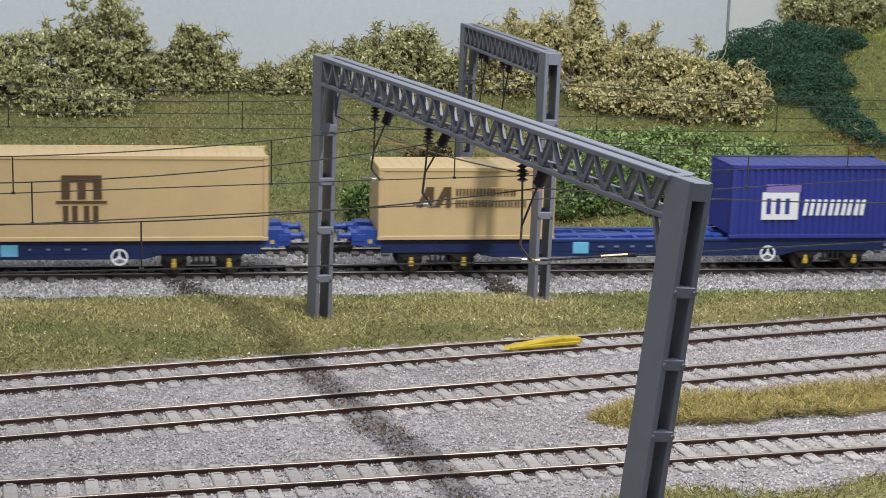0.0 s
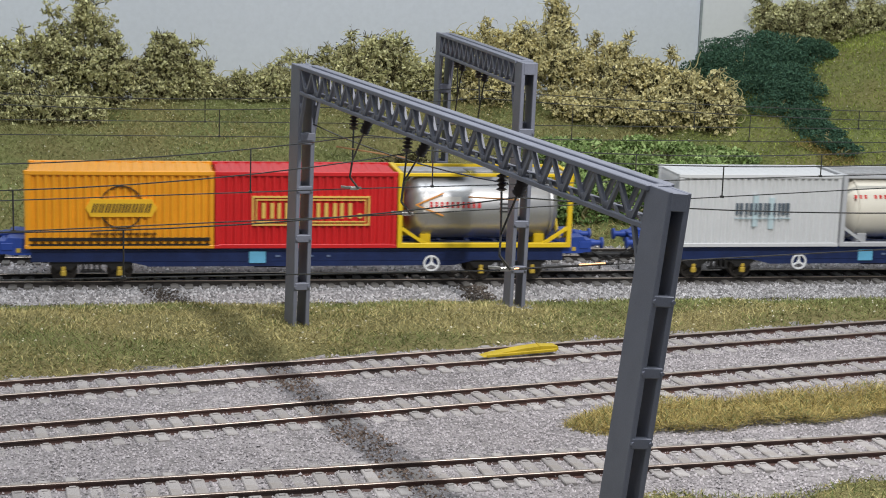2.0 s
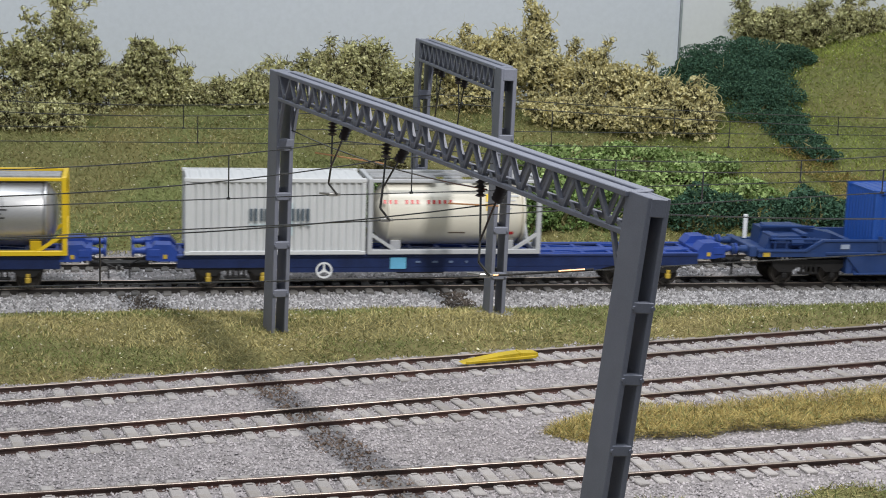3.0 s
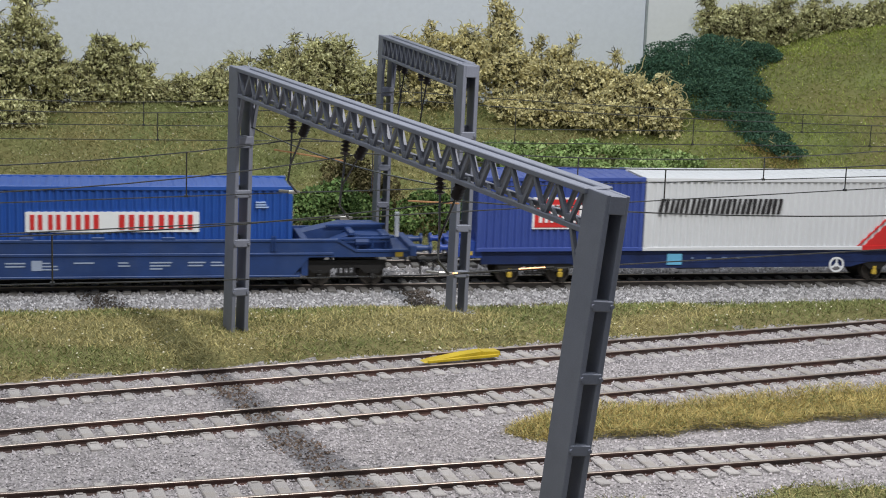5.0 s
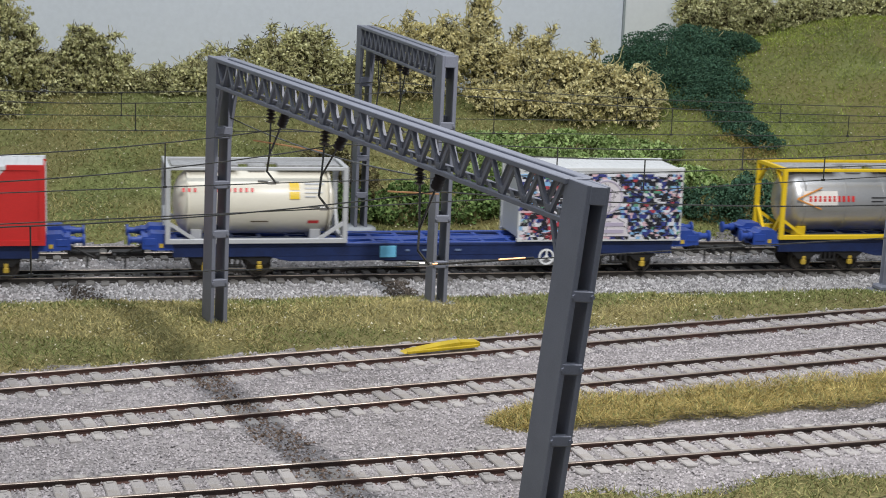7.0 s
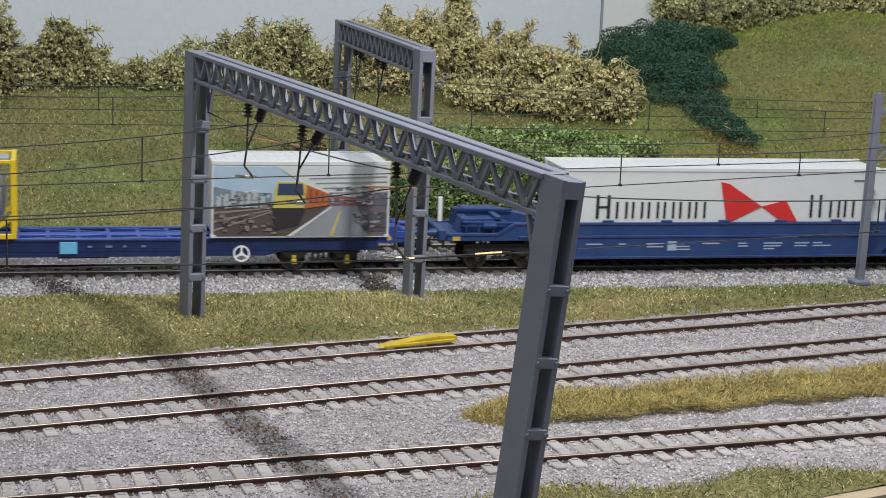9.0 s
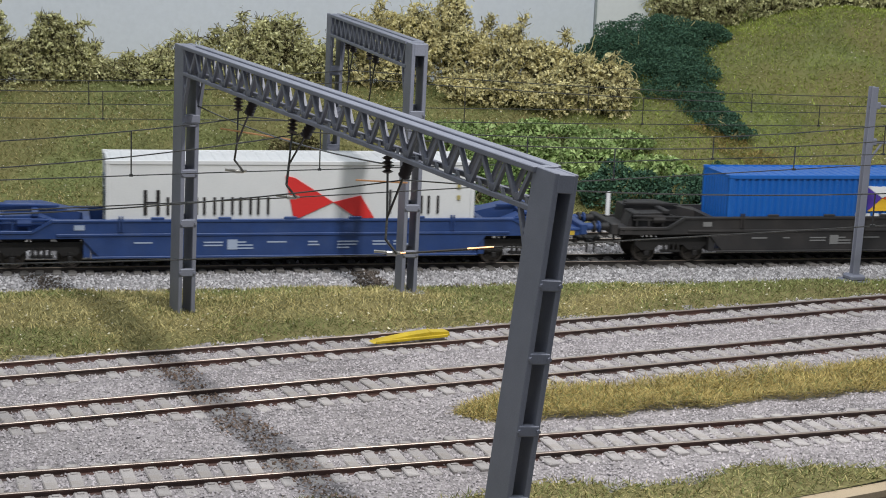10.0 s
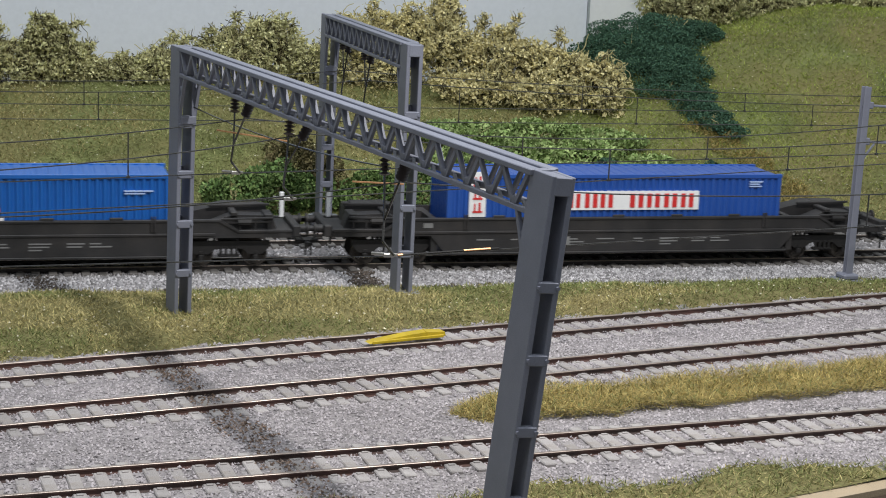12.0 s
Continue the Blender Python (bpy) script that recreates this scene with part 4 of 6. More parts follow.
def pocket_wagon(x0, x1, material, markings, label, y_box):
    t = thing("pocket_wagon", label, "wagon", pose(x0, 0, 0), "wagons of the train")
    L, c = x1 - x0, 0.0172
    lo, hi, xe = 0.0008, 0.0182, 0.0535
    for y in (-1, 1):
        ya, yb = (-c, -c + 0.0014) if y < 0 else (c - 0.0014, c)
        out = [(0.004, 0.0098), (0.004, 0.0132), (0.028, 0.0132), (0.0365, hi), (L - 0.0365, hi), (L - 0.028, 0.0132), (L - 0.004, 0.0132), (L - 0.004, 0.0098), (L - xe + 0.004, 0.0098), (L - xe - 0.004, lo), (xe + 0.004, lo), (xe - 0.004, 0.0098)]
        side = part("side_beam", Geo().prism(out, ya, yb), material, t)
        f = -c - 0.0006 if y < 0 else c - 0.0002
        trim = Geo().box(0.0365, L - 0.0365, f, f + 0.0008, hi - 0.0012, hi, 0.0002)
        trim.bar((0.028, f + 0.0004, 0.0128), (0.0365, f + 0.0004, hi - 0.0006), 0.0012, 0.0009, (0, 1, 0)).bar((L - 0.028, f + 0.0004, 0.0128), (L - 0.0365, f + 0.0004, hi - 0.0006), 0.0012, 0.0009, (0, 1, 0))
        trim.box(0.004, 0.0285, f, f + 0.0008, 0.0121, 0.0134, 0.0002).box(L - 0.0285, L - 0.004, f, f + 0.0008, 0.0121, 0.0134, 0.0002)
        part("flange", Geo().box(0.0385, L - 0.0385, f, f + 0.0008, 0.0108, 0.0120, 0.0002), material, side)
        part("flange", Geo().box(xe, L - xe, f, f + 0.0008, lo, lo + 0.001, 0.0002), material, side)
        part("flange", trim, material, side)
        for x in (0.066, L - 0.066):
            for o in (-0.0009, 0.0004):
                part("stanchion", Geo().box(x + o, x + o + 0.0007, f - 0.0004, f + 0.0008, 0.0128, hi + 0.0016, 0.0001), material, side)
        for k in range(5):
            x = 0.082 + (L - 0.164) * k / 4
            part("lug", Geo().box(x - 0.003, x + 0.003, f, f + 0.0008, hi - 0.0002, hi + 0.0012, 0.0003), material, side)
    part("well_floor", Geo().box(xe, L - xe, -c + 0.001, c - 0.001, 0.0012, 0.0026).box(0.050, 0.053, -c + 0.001, c - 0.001, 0.0012, 0.0175).box(L - 0.053, L - 0.050, -c + 0.001, c - 0.001, 0.0012, 0.0175), material, t)
    for x, s in ((0.0, -1), (L, 1)):
        def X(d):
            return x - s * d
        e = Geo()
        e.box(min(X(0.002), X(0.052)), max(X(0.002), X(0.052)), -0.0155, 0.0155, 0.0100, 0.0126, 0.0003)
        e.prism([(X(0.012), 0.0125), (X(0.013), 0.0205), (X(0.032), 0.0215), (X(0.050), 0.0175), (X(0.052), 0.0125)], 0.004, 0.0145)
        e.prism([(X(0.010), 0.0125), (X(0.012), 0.0185), (X(0.030), 0.0190), (X(0.040), 0.0150), (X(0.045), 0.0125)], -0.010, -0.001)
        e.box(min(X(0.016), X(0.030)), max(X(0.016), X(0.030)), 0.005, 0.0135, 0.0203, 0.0216, 0.0004)
        e.box(min(X(0.012), X(0.016)), max(X(0.012), X(0.016)), -0.0125, 0.0, 0.0170, 0.0196, 0.0004)
        e.box(min(X(0.028), X(0.031)), max(X(0.028), X(0.031)), -0.0115, 0.002, 0.0185, 0.0205, 0.0004)
        end = part("end_platform", e, material, t)
        g = Geo()
        for y, z in ((-0.0128, 0.0162), (-0.0135, 0.0180), (0.002, 0.0216)):
            g.rod((X(0.012), y, z), (X(0.040), y, z - 0.0006), 0.0006, 6)
        for d in (0.014, 0.020, 0.027, 0.034):
            g.rod((X(d), -0.0132, 0.0125), (X(d), -0.0130, 0.0185), 0.0005, 5)
        g.lathe([(0, 0.002), (0.006, 0.002)], (min(X(0.022), X(0.028)), -0.0125, 0.0162), (min(X(0.022), X(0.028)) + 1, -0.0125, 0.0162), 10)
        part("pipework", g, material, end)
        part("headstock", Geo().box(min(X(0.0), X(0.0035)), max(X(0.0), X(0.0035)), -0.0168, 0.0168, 0.0098, 0.0150, 0.0004), material, end)
        part("marker", Geo().box(min(X(0.0045), X(0.0065)), max(X(0.0045), X(0.0065)), 0.005, 0.0062, 0.0148, 0.0268, 0.0003), M["white_print"], end, "upright white marker post")
        part("data_plate", Geo().box(min(X(0.0065), X(0.0100)), max(X(0.0065), X(0.0100)), -c - 0.0003, -c + 0.0002, 0.0100, 0.0128), y_box, end, "small plate")
        buffers(t, x, s, material, 0.0128)
        g = Geo()
        for y in (-0.009, 0.009):
            g.rod((X(0.004), y, 0.005), (X(0.004), y, 0.0100), 0.0006, 5)
        part("shunter_step", g, M["black"], end)
    for xc in (0.032, L - 0.032):
        bogie(t, xc, M["black"], M["black"])
    g, r = Geo(), random.Random(4)
    for i in range(9):
        a = 0.070 + (L - 0.15) * (i + r.uniform(0, 0.5)) / 9
        for k in range(r.randint(1, 3)):
            g.box(a, a + r.uniform(0.003, 0.010), -c - 0.0002, -c + 0.0004, 0.0075 - k * 0.0014, 0.0081 - k * 0.0014)
    part("small_lettering", g, markings, t, "rows of small plain bars")
    part("data_panel", Geo().box(L * 0.40, L * 0.40 + 0.0045, -c - 0.0002, -c + 0.0004, 0.0045, 0.0090), markings, t)
    part("data_panel", Geo().box(0.046, 0.0505, -c - 0.0003, -c + 0.0004, 0.0136, 0.0158), markings, t)
    MOVING.append((t, x0, 0))
    return t


def rect(g, x0, x1, z0, z1, w, lift=0.0):
    """An outlined rectangle of line width w."""
    flat(g, x0, x1, z0, z0 + w, lift), flat(g, x0, x1, z1 - w, z1, lift)
    flat(g, x0, x0 + w, z0 + w, z1 - w, lift), flat(g, x1 - w, x1, z0 + w, z1 - w, lift)
    return g


def disc(g, x, z, r0, r1, lift=0.0, n=24):
    return g.ring((x, z), r0, r1, Y_PRINT - lift, Y_PRINT + 0.0012, n)


P_RED = paint("signal_red_print", (0.62, 0.03, 0.03))
P_BLACK = paint("black_print", (0.02, 0.018, 0.02))
P_BROWN = paint("brown_print", (0.10, 0.06, 0.03))
P_GREY = paint("grey_print_ink", (0.10, 0.13, 0.16))
P_TEAL = paint("pale_teal_print", (0.50, 0.62, 0.66))
P_GOLD = paint("gold_print", (0.75, 0.50, 0.12))
P_ORANGE = paint("orange_print", (0.80, 0.33, 0.06))

# wagons, in the order in which they pass
flat_wagon(-0.279, 0.0052, [], 0.2015, 0.150)
flat_wagon(0.0199, 0.3035, [], 0.205, 0.110)
flat_wagon(0.3205, 0.6037, [], 0.2005, 0.1165)
flat_wagon(0.6145, 0.9005, [], 0.0865, 0.117)
pocket_wagon(0.9055, 1.1915, M["blue_pocket"], P_WORN, "dark blue pocket wagon with deep side beams", M["yellow_box"])
flat_wagon(1.2025, 1.4805, [], 0.198, 0.111)
flat_wagon(1.4985, 1.7745, [], 0.1935, 0.114)
flat_wagon(1.7895, 2.0725, [], 0.2, 0.12)
pocket_wagon(2.0805, 2.3625, M["blue_pocket"], P_WORN, "dark blue pocket wagon with deep side beams", M["yellow_box"])
pocket_wagon(2.3745, 2.6570, M["black_wagon"], paint("faded_grey_print", (0.20, 0.20, 0.20)), "weathered black pocket wagon with deep side beams", M["black_wagon"])
pocket_wagon(2.6680, 2.9500, M["black_wagon"], paint("faded_grey_print", (0.20, 0.20, 0.20)), "weathered black pocket wagon with deep side beams", M["black_wagon"])

# sand-coloured boxes
tan = paint("sand_container", (0.60, 0.44, 0.23), 0.5)
t, L, h = container(-0.1745, -0.0118, 0.0385, DECK, tan, "long sand-coloured container with a square black emblem", smooth_sides=True)
g = Geo()
flat(g, 0.0700, 0.0920, 0.0172, 0.0182)
flat(g, 0.0725, 0.0898, 0.0268, 0.0296), flat(g, 0.0725, 0.0761, 0.0192, 0.0268), flat(g, 0.0794, 0.0829, 0.0192, 0.0268), flat(g, 0.0862, 0.0898, 0.0192, 0.0268)
word(g, 0.0725, 0.0905, 0.0088, 0.0160, 2, 2)
part("emblem", g, P_BROWN, t, "square dark emblem of plain bars")
t, L, h = container(0.0380, 0.1200, 0.0335, DECK, tan, "short sand-coloured container with black lettering bars", smooth_sides=True)
g = Geo()
for a in (0.0175, 0.0255):
    shape(g, [(a, 0.0155), (a + 0.0030, 0.0155), (a + 0.0075, 0.0245), (a + 0.0045, 0.0245)])
    shape(g, [(a + 0.0055, 0.0155), (a + 0.0079, 0.0155), (a + 0.0079, 0.0245), (a + 0.0060, 0.0245)], 0.0002)
word(g, 0.0355, 0.0640, 0.0205, 0.0238, 9, 4), word(g, 0.0355, 0.0690, 0.0152, 0.0185, 11, 5)
part("emblem", g, P_BROWN, t, "dark zigzag emblem and two rows of bars")

# blue with white square emblem
navy = paint("ports_blue", (0.033, 0.045, 0.26))
t, L, h = container(0.2050, 0.2885, 0.0350, DECK, navy, "ribbed dark blue container with white block lettering")
g = Geo()
flat(g, 0.0150, 0.0330, 0.0090, 0.0220)
word(g, 0.0350, 0.0670, 0.0110, 0.0185, 5, 3, lean=0.001)
part("emblem", g, M["white_print"], t, "white block emblem and lettering bars")
for a in (0.0172, 0.0218, 0.0264):
    part("emblem_bar", flat(Geo(), a, a + 0.0022, 0.0118, 0.0192, 0.0002), navy, t, "dark blue bar on the white square")
part("violet_square", flat(Geo(), 0.0168, 0.0340, 0.0222, 0.0258), paint("violet_print", (0.23, 0.16, 0.45)), t, "pale violet square")

# orange, red and yellow-framed tank
orange = paint("amber_container", (0.86, 0.36, 0.018))
t, L, h = container(0.3385, 0.4210, 0.0350, DECK, orange, "amber container with a round dark emblem and black stripes")
g = Geo()
flat(g, 0.0015, L - 0.0015, 0.0036, 0.0050), flat(g, 0.0015, L - 0.0015, 0.0014, 0.0022)
disc(g, 0.0418, 0.0188, 0.0093, 0.0097, 0.0001, 28)
word(g, 0.0285, 0.0545, 0.0165, 0.0205, 9, 6, 0.0004, lean=0.0012)
word(g, 0.0285, 0.0575, 0.0064, 0.0072, 14, 3)
part("emblem", g, P_BLACK, t, "round thin emblem, lettering bars and stripes")
y_pan = paint("amber_yellow_print", (0.90, 0.52, 0.03))
part("name_panel", shape(Geo(), [(0.0262, 0.0185), (0.0285, 0.0145), (0.0550, 0.0145), (0.0573, 0.0185), (0.0550, 0.0225), (0.0285, 0.0225)], 0.0002), y_pan, t, "yellow six-sided panel")
red = paint("bright_red_container", (0.62, 0.018, 0.022))
t, L, h = container(0.4215, 0.5040, 0.0350, DECK, red, "bright red container with a yellow outlined panel")
g = rect(Geo(), 0.0165, 0.0700, 0.0105, 0.0240, 0.0008)
rect(g, 0.0182, 0.0683, 0.0120, 0.0225, 0.0005)
word(g, 0.0205, 0.0630, 0.0138, 0.0208, 6, 8, weight=0.3)
disc(g, 0.0655, 0.0150, 0.0006, 0.0012)
part("emblem", g, P_GOLD, t, "yellow outlined panel with lettering bars")
yellow = paint("yellow_frame", (0.82, 0.56, 0.02))
silver = mat("silver_tank", (0.50, 0.50, 0.51), 0.4, 0.7, 0.06, 60, 0.05)


def silver_tank(x0, x1):
    t, L = tank(x0, x1, yellow, silver, "yellow-framed tank container with a silver tank", True)
    curved_print(t, L, 0.0120, 0.0300, 0.0165, 0.0235, paint("pale_print", (0.80, 0.76, 0.72)), label="pale lozenge panel")
    for i in range(10):
        curved_print(t, L, 0.0150 + i * 0.0025, 0.0150 + i * 0.0025 + 0.0014, 0.0184, 0.0212, P_RED, "letter_bar")
    part("lozenge", Geo().bar((0.0085, -0.0150, 0.0198), (0.0215, -0.0138, 0.0252), 0.0006, 0.0006, (0, 1, 0)).bar((0.0085, -0.0150, 0.0198), (0.0215, -0.0150, 0.0148), 0.0006, 0.0006, (0, 1, 0)), P_ORANGE, t, "orange lozenge outline")
    for i in range(3):
        curved_print(t, L, 0.0480, 0.0480 + (0.0085, 0.006, 0.0075)[i], 0.0200 - i * 0.0018, 0.0206 - i * 0.0018, P_BLACK, "letter_bar")


silver_tank(0.5045, 0.5868)
silver_tank(1.8085, 1.8912)

# white ribbed, cream tank
white = paint("white_container", (0.64, 0.65, 0.66), 0.45, 0.03)
t, L, h = container(0.6380, 0.7195, 0.0350, DECK, white, "ribbed white container with dark lettering and pale teal bars")
part("emblem", word(Geo(), 0.0285, 0.0565, 0.0158, 0.0212, 6, 9, 0.0003), P_GREY, t, "dark grey lettering bars")
g = Geo()
flat(g, 0.0375, 0.0400, 0.0100, 0.0252), flat(g, 0.0455, 0.0480, 0.0088, 0.0238)
part("teal_bars", g, P_TEAL, t, "two pale teal upright bars")
part("small_lettering", word(Geo(), 0.0285, 0.0565, 0.0136, 0.0142, 12, 2, 0.0003), P_TEAL, t)
frame_grey = paint("pale_grey_frame", (0.50, 0.51, 0.53))
cream = mat("cream_tank", (0.76, 0.72, 0.62), 0.35, 0, 0.03, 60, 0.03)


def cream_tank(x0, x1):
    t, L = tank(x0, x1, frame_grey, cream, "grey-framed tank container with a cream tank", False)
    for i in range(13):
        if i not in (3, 7):
            curved_print(t, L, 0.0075 + i * 0.00255, 0.0075 + i * 0.00255 + 0.0012, 0.0231, 0.0247, P_RED, "letter_bar")
    for k in (0, 1):
        curved_print(t, L, 0.0555, 0.0600, 0.0240 - k * 0.0040, 0.0272 - k * 0.0040, yellow, "label", "yellow label")
    for i in range(4):
        curved_print(t, L, 0.0625, 0.0625 + (0.009, 0.007, 0.008, 0.005)[i], 0.0262 - i * 0.0018, 0.0268 - i * 0.0018, frame_grey, "letter_bar")
    curved_print(t, L, 0.0640, 0.0690, 0.0085, 0.0100, P_RED, "label", "small red label")
    curved_print(t, L, 0.0380, 0.0460, 0.0092, 0.0098, P_BROWN, "label")


cream_tank(0.7205, 0.8020)
cream_tank(1.5150, 1.5968)

# long blue boxes in the pocket wagons
deep_blue = paint("deep_blue_container", (0.018, 0.082, 0.36))
bright_blue = paint("bright_blue_container", (0.010, 0.115, 0.44))


def lettered_blue(x0, x1, z0, h):
    t, L, h = container(x0, x1, h, z0, deep_blue, "long blue container with red bars on white panels")
    zb = 0.0185 - z0 + 0.0005
    g = Geo()
    part("white_panel", flat(Geo(), 0.0495, 0.1245, zb + 0.0025, zb + 0.0115), M["white_print"], t, "white sign panel")
    part("white_panel", flat(Geo(), 0.0105, 0.0185, zb - 0.0005, zb + 0.0205), M["white_print"], t, "white sign panel")
    g = Geo()
    word(g, 0.0510, 0.0820, zb + 0.0037, zb + 0.0103, 4, 2, 0.0003), word(g, 0.0890, 0.1235, zb + 0.0037, zb + 0.0103, 4, 3, 0.0003)
    for i in range(3):
        flat(g, 0.0122, 0.0168, zb + 0.0015 + i * 0.0062, zb + 0.0023 + i * 0.0062, 0.0003), flat(g, 0.0128, 0.0136, zb + 0.0015 + i * 0.0062, zb + 0.0058 + i * 0.0062, 0.0003), flat(g, 0.0150, 0.0160, zb + 0.0020 + i * 0.0062, zb + 0.0062 + i * 0.0062, 0.0003)
    part("lettering", g, P_RED, t, "red lettering bars")
    small_marks(t, L - 0.0165, zb + 0.0155, 3, paint("pale_blue_print", (0.40, 0.52, 0.78)))


lettered_blue(0.9680, 1.1340, 0.0032, 0.0388)
lettered_blue(2.7250, 2.8920, 0.0032, 0.0352)
t, L, h = container(2.4330, 2.5985, 0.0352, 0.0032, bright_blue, "long bright blue container with a small four-coloured flag")
zb = 0.0182 - 0.0032
FX = -0.006
for nm, outline, ink in (
        ("flag_white", [(0.0780, 0.0150), (0.0850, 0.0145), (0.0955, 0.0148), (0.0968, 0.0112), (0.0915, 0.0108), (0.0872, 0.0090), (0.0830, 0.0118)], M["white_print"]),
        ("flag_violet", [(0.0783, 0.0146), (0.0828, 0.0117), (0.0870, 0.0089), (0.0830, 0.0052), (0.0798, 0.0026)], paint("flag_violet", (0.10, 0.05, 0.40))),
        ("flag_red", [(0.0968, 0.0110), (0.0917, 0.0107), (0.0874, 0.0088), (0.0935, 0.0070), (0.0988, 0.0036), (0.0980, 0.0072)], paint("flag_scarlet", (0.75, 0.10, 0.03))),
        ("flag_yellow", [(0.0800, 0.0024), (0.0832, 0.0052), (0.0872, 0.0087), (0.0935, 0.0068), (0.0988, 0.0034), (0.0940, 0.0020), (0.0880, 0.0026)], paint("flag_yellow", (0.85, 0.50, 0.03)))):
    part(nm, shape(Geo(), [(u + FX, w + zb) for u, w in outline]), ink, t)
part("lettering", word(Geo(), 0.0735 + FX, 0.1020 + FX, zb - 0.0035, zb + 0.0012, 3, 3), M["white_print"], t, "white lettering bars")
small_marks(t, L - 0.0200, zb + 0.0125, 2, paint("pale_blue_print", (0.40, 0.52, 0.78)), 0.016)

# blue and the white and red long box
mid_blue = paint("mid_blue_container", (0.045, 0.08, 0.31))
t, L, h = container(1.2195, 1.3000, 0.0350, DECK, mid_blue, "ribbed blue container with a red and white sign")
part("white_border", flat(Geo(), 0.0262, 0.0535, 0.0107, 0.0255), M["white_print"], t, "white sign border")
part("red_panel", flat(Geo(), 0.0272, 0.0525, 0.0115, 0.0247, 0.0002), P_RED, t, "red sign panel")
part("lettering", word(Geo(), 0.0290, 0.0510, 0.0138, 0.0222, 4, 1, 0.0004), M["white_print"], t, "white lettering bars")
t, L, h = container(1.3005, 1.4630, 0.0350, DECK, paint("white_long_container", (0.66, 0.67, 0.69), 0.4, 0.02), "long white container with a red slanted end")
g = shape(Geo(), [(0.1130, 0.0020), (L - 0.0020, 0.0020), (L - 0.0020, 0.0330), (0.1460, 0.0330)], -0.0002)
shape(g, [(0.1095, 0.0020), (0.1105, 0.0020), (0.1435, 0.0330), (0.1425, 0.0330)], -0.0002)
part("red_end", g, P_RED, t, "red slanted end panel")
for z in (0.0, 0.0332):
    part("red_rail", Geo().box((0.112 if z == 0 else 0.1465), L + 0.0003, -0.0168, -0.0150, z - 0.0001, z + 0.0021), P_RED, t)
for y in (-0.0168, 0.0143):
    part("red_post", Geo().box(L - 0.0024, L + 0.0004, y, y + 0.0025, 0.0018, 0.0335), P_RED, t)
part("red_end_wall", Geo().box(L - 0.0006, L + 0.0001, -0.0145, 0.0145, 0.0018, 0.0330), P_RED, t)
part("lettering", word(Geo(), 0.0065, 0.0685, 0.0178, 0.0250, 12, 7, 0.0002, lean=0.0012), P_BLACK, t, "black lettering bars")

# picture boxes
t, L, h = container(1.6770, 1.7575, 0.0350, DECK, white, "white container printed with a many-coloured stained glass picture", smooth_sides=True)
r = random.Random(11)
cols = [paint("glass_ink_%s" % n, c) for n, c in (("navy", (0.04, 0.05, 0.22)), ("red", (0.42, 0.06, 0.08)), ("sky", (0.25, 0.45, 0.70)), ("black", (0.02, 0.02, 0.03)), ("rose", (0.65, 0.45, 0.50)), ("green", (0.12, 0.30, 0.20)), ("pearl", (0.70, 0.70, 0.76)))]
tiles = [Geo() for _ in cols]
z_row = 0.0010
while z_row < 0.0318:
    z_next = min(0.0322, z_row + r.uniform(0.0008, 0.0019))
    x_col = 0.0008
    while x_col < L - 0.0010:
        x_next = min(L - 0.0008, x_col + r.uniform(0.0007, 0.0028))
        warm = max(0.0, 1 - abs(x_col / L - 0.28) * 3.2) * max(0.0, 1 - z_row / 0.022)
        cool = max(0.0, x_col / L - 0.45) * 2
        j = r.choices(range(7), (2 + 2 * cool, 0.5 + 6 * warm, 1.4 + 1.6 * cool, 5 + 2 * warm, 1.2, 0.3 + 0.8 * cool, 2.6 * (1 - 0.6 * warm)))[0]
        e = [r.uniform(-0.0010, 0.0010) for _ in range(4)]
        shape(tiles[j], [(x_col + e[0], z_row), (x_next + e[1], z_row + e[3] * 0.5), (x_next + e[2], z_next), (x_col + e[3], z_next)], r.uniform(0, 0.00012))
        x_col = x_next
    z_row = z_next
for k in range(150):
    a, c, w = r.uniform(0.002, L - 0.002), r.uniform(0.002, 0.031), r.choice((0.0, 0.2, 1.4, 1.57, -0.5))
    q = r.uniform(0.002, 0.006)
    b, d = a + q * math.cos(w), c + q * math.sin(w)
    if 0.001 < b < L - 0.001 and 0.0015 < d < 0.0318:
        tiles[3].bar((a, Y_PRINT, c), (b, Y_PRINT, d), r.uniform(0.0003, 0.0008), 0.0006, (0, 1, 0))
for tg, c in zip(tiles, cols):
    part("glass_pattern", tg, c, t)
part("pale_shield", disc(flat(Geo(), 0.0305, 0.0535, 0.0025, 0.0110, 0.0003), 0.0422, 0.0212, 0.0, 0.0085, 0.0003), paint("shield_print", (0.66, 0.62, 0.66)), t, "pale round shield over a panel")
g = disc(Geo(), 0.0422, 0.0212, 0.0074, 0.0080, 0.0005)
for i in range(3):
    flat(g, 0.0392 + i * 0.0022, 0.0402 + i * 0.0022, 0.0170 + (i % 2) * 0.002, 0.0250, 0.0005)
flat(g, 0.0325, 0.0515, 0.0072, 0.0090, 0.0005), flat(g, 0.0325, 0.0515, 0.0040, 0.0056, 0.0005)
part("shield_marks", g, paint("shield_ink", (0.45, 0.40, 0.52)), t)

t, L, h = container(1.9755, 2.0567, 0.0350, DECK, white, "white container printed with a station picture and a yellow train", smooth_sides=True)
hz = 0.0160


def picture(name, outline, colour, lift, label=""):
    part(name, shape(Geo(), outline, lift), paint("ink_" + name, colour), t, label)


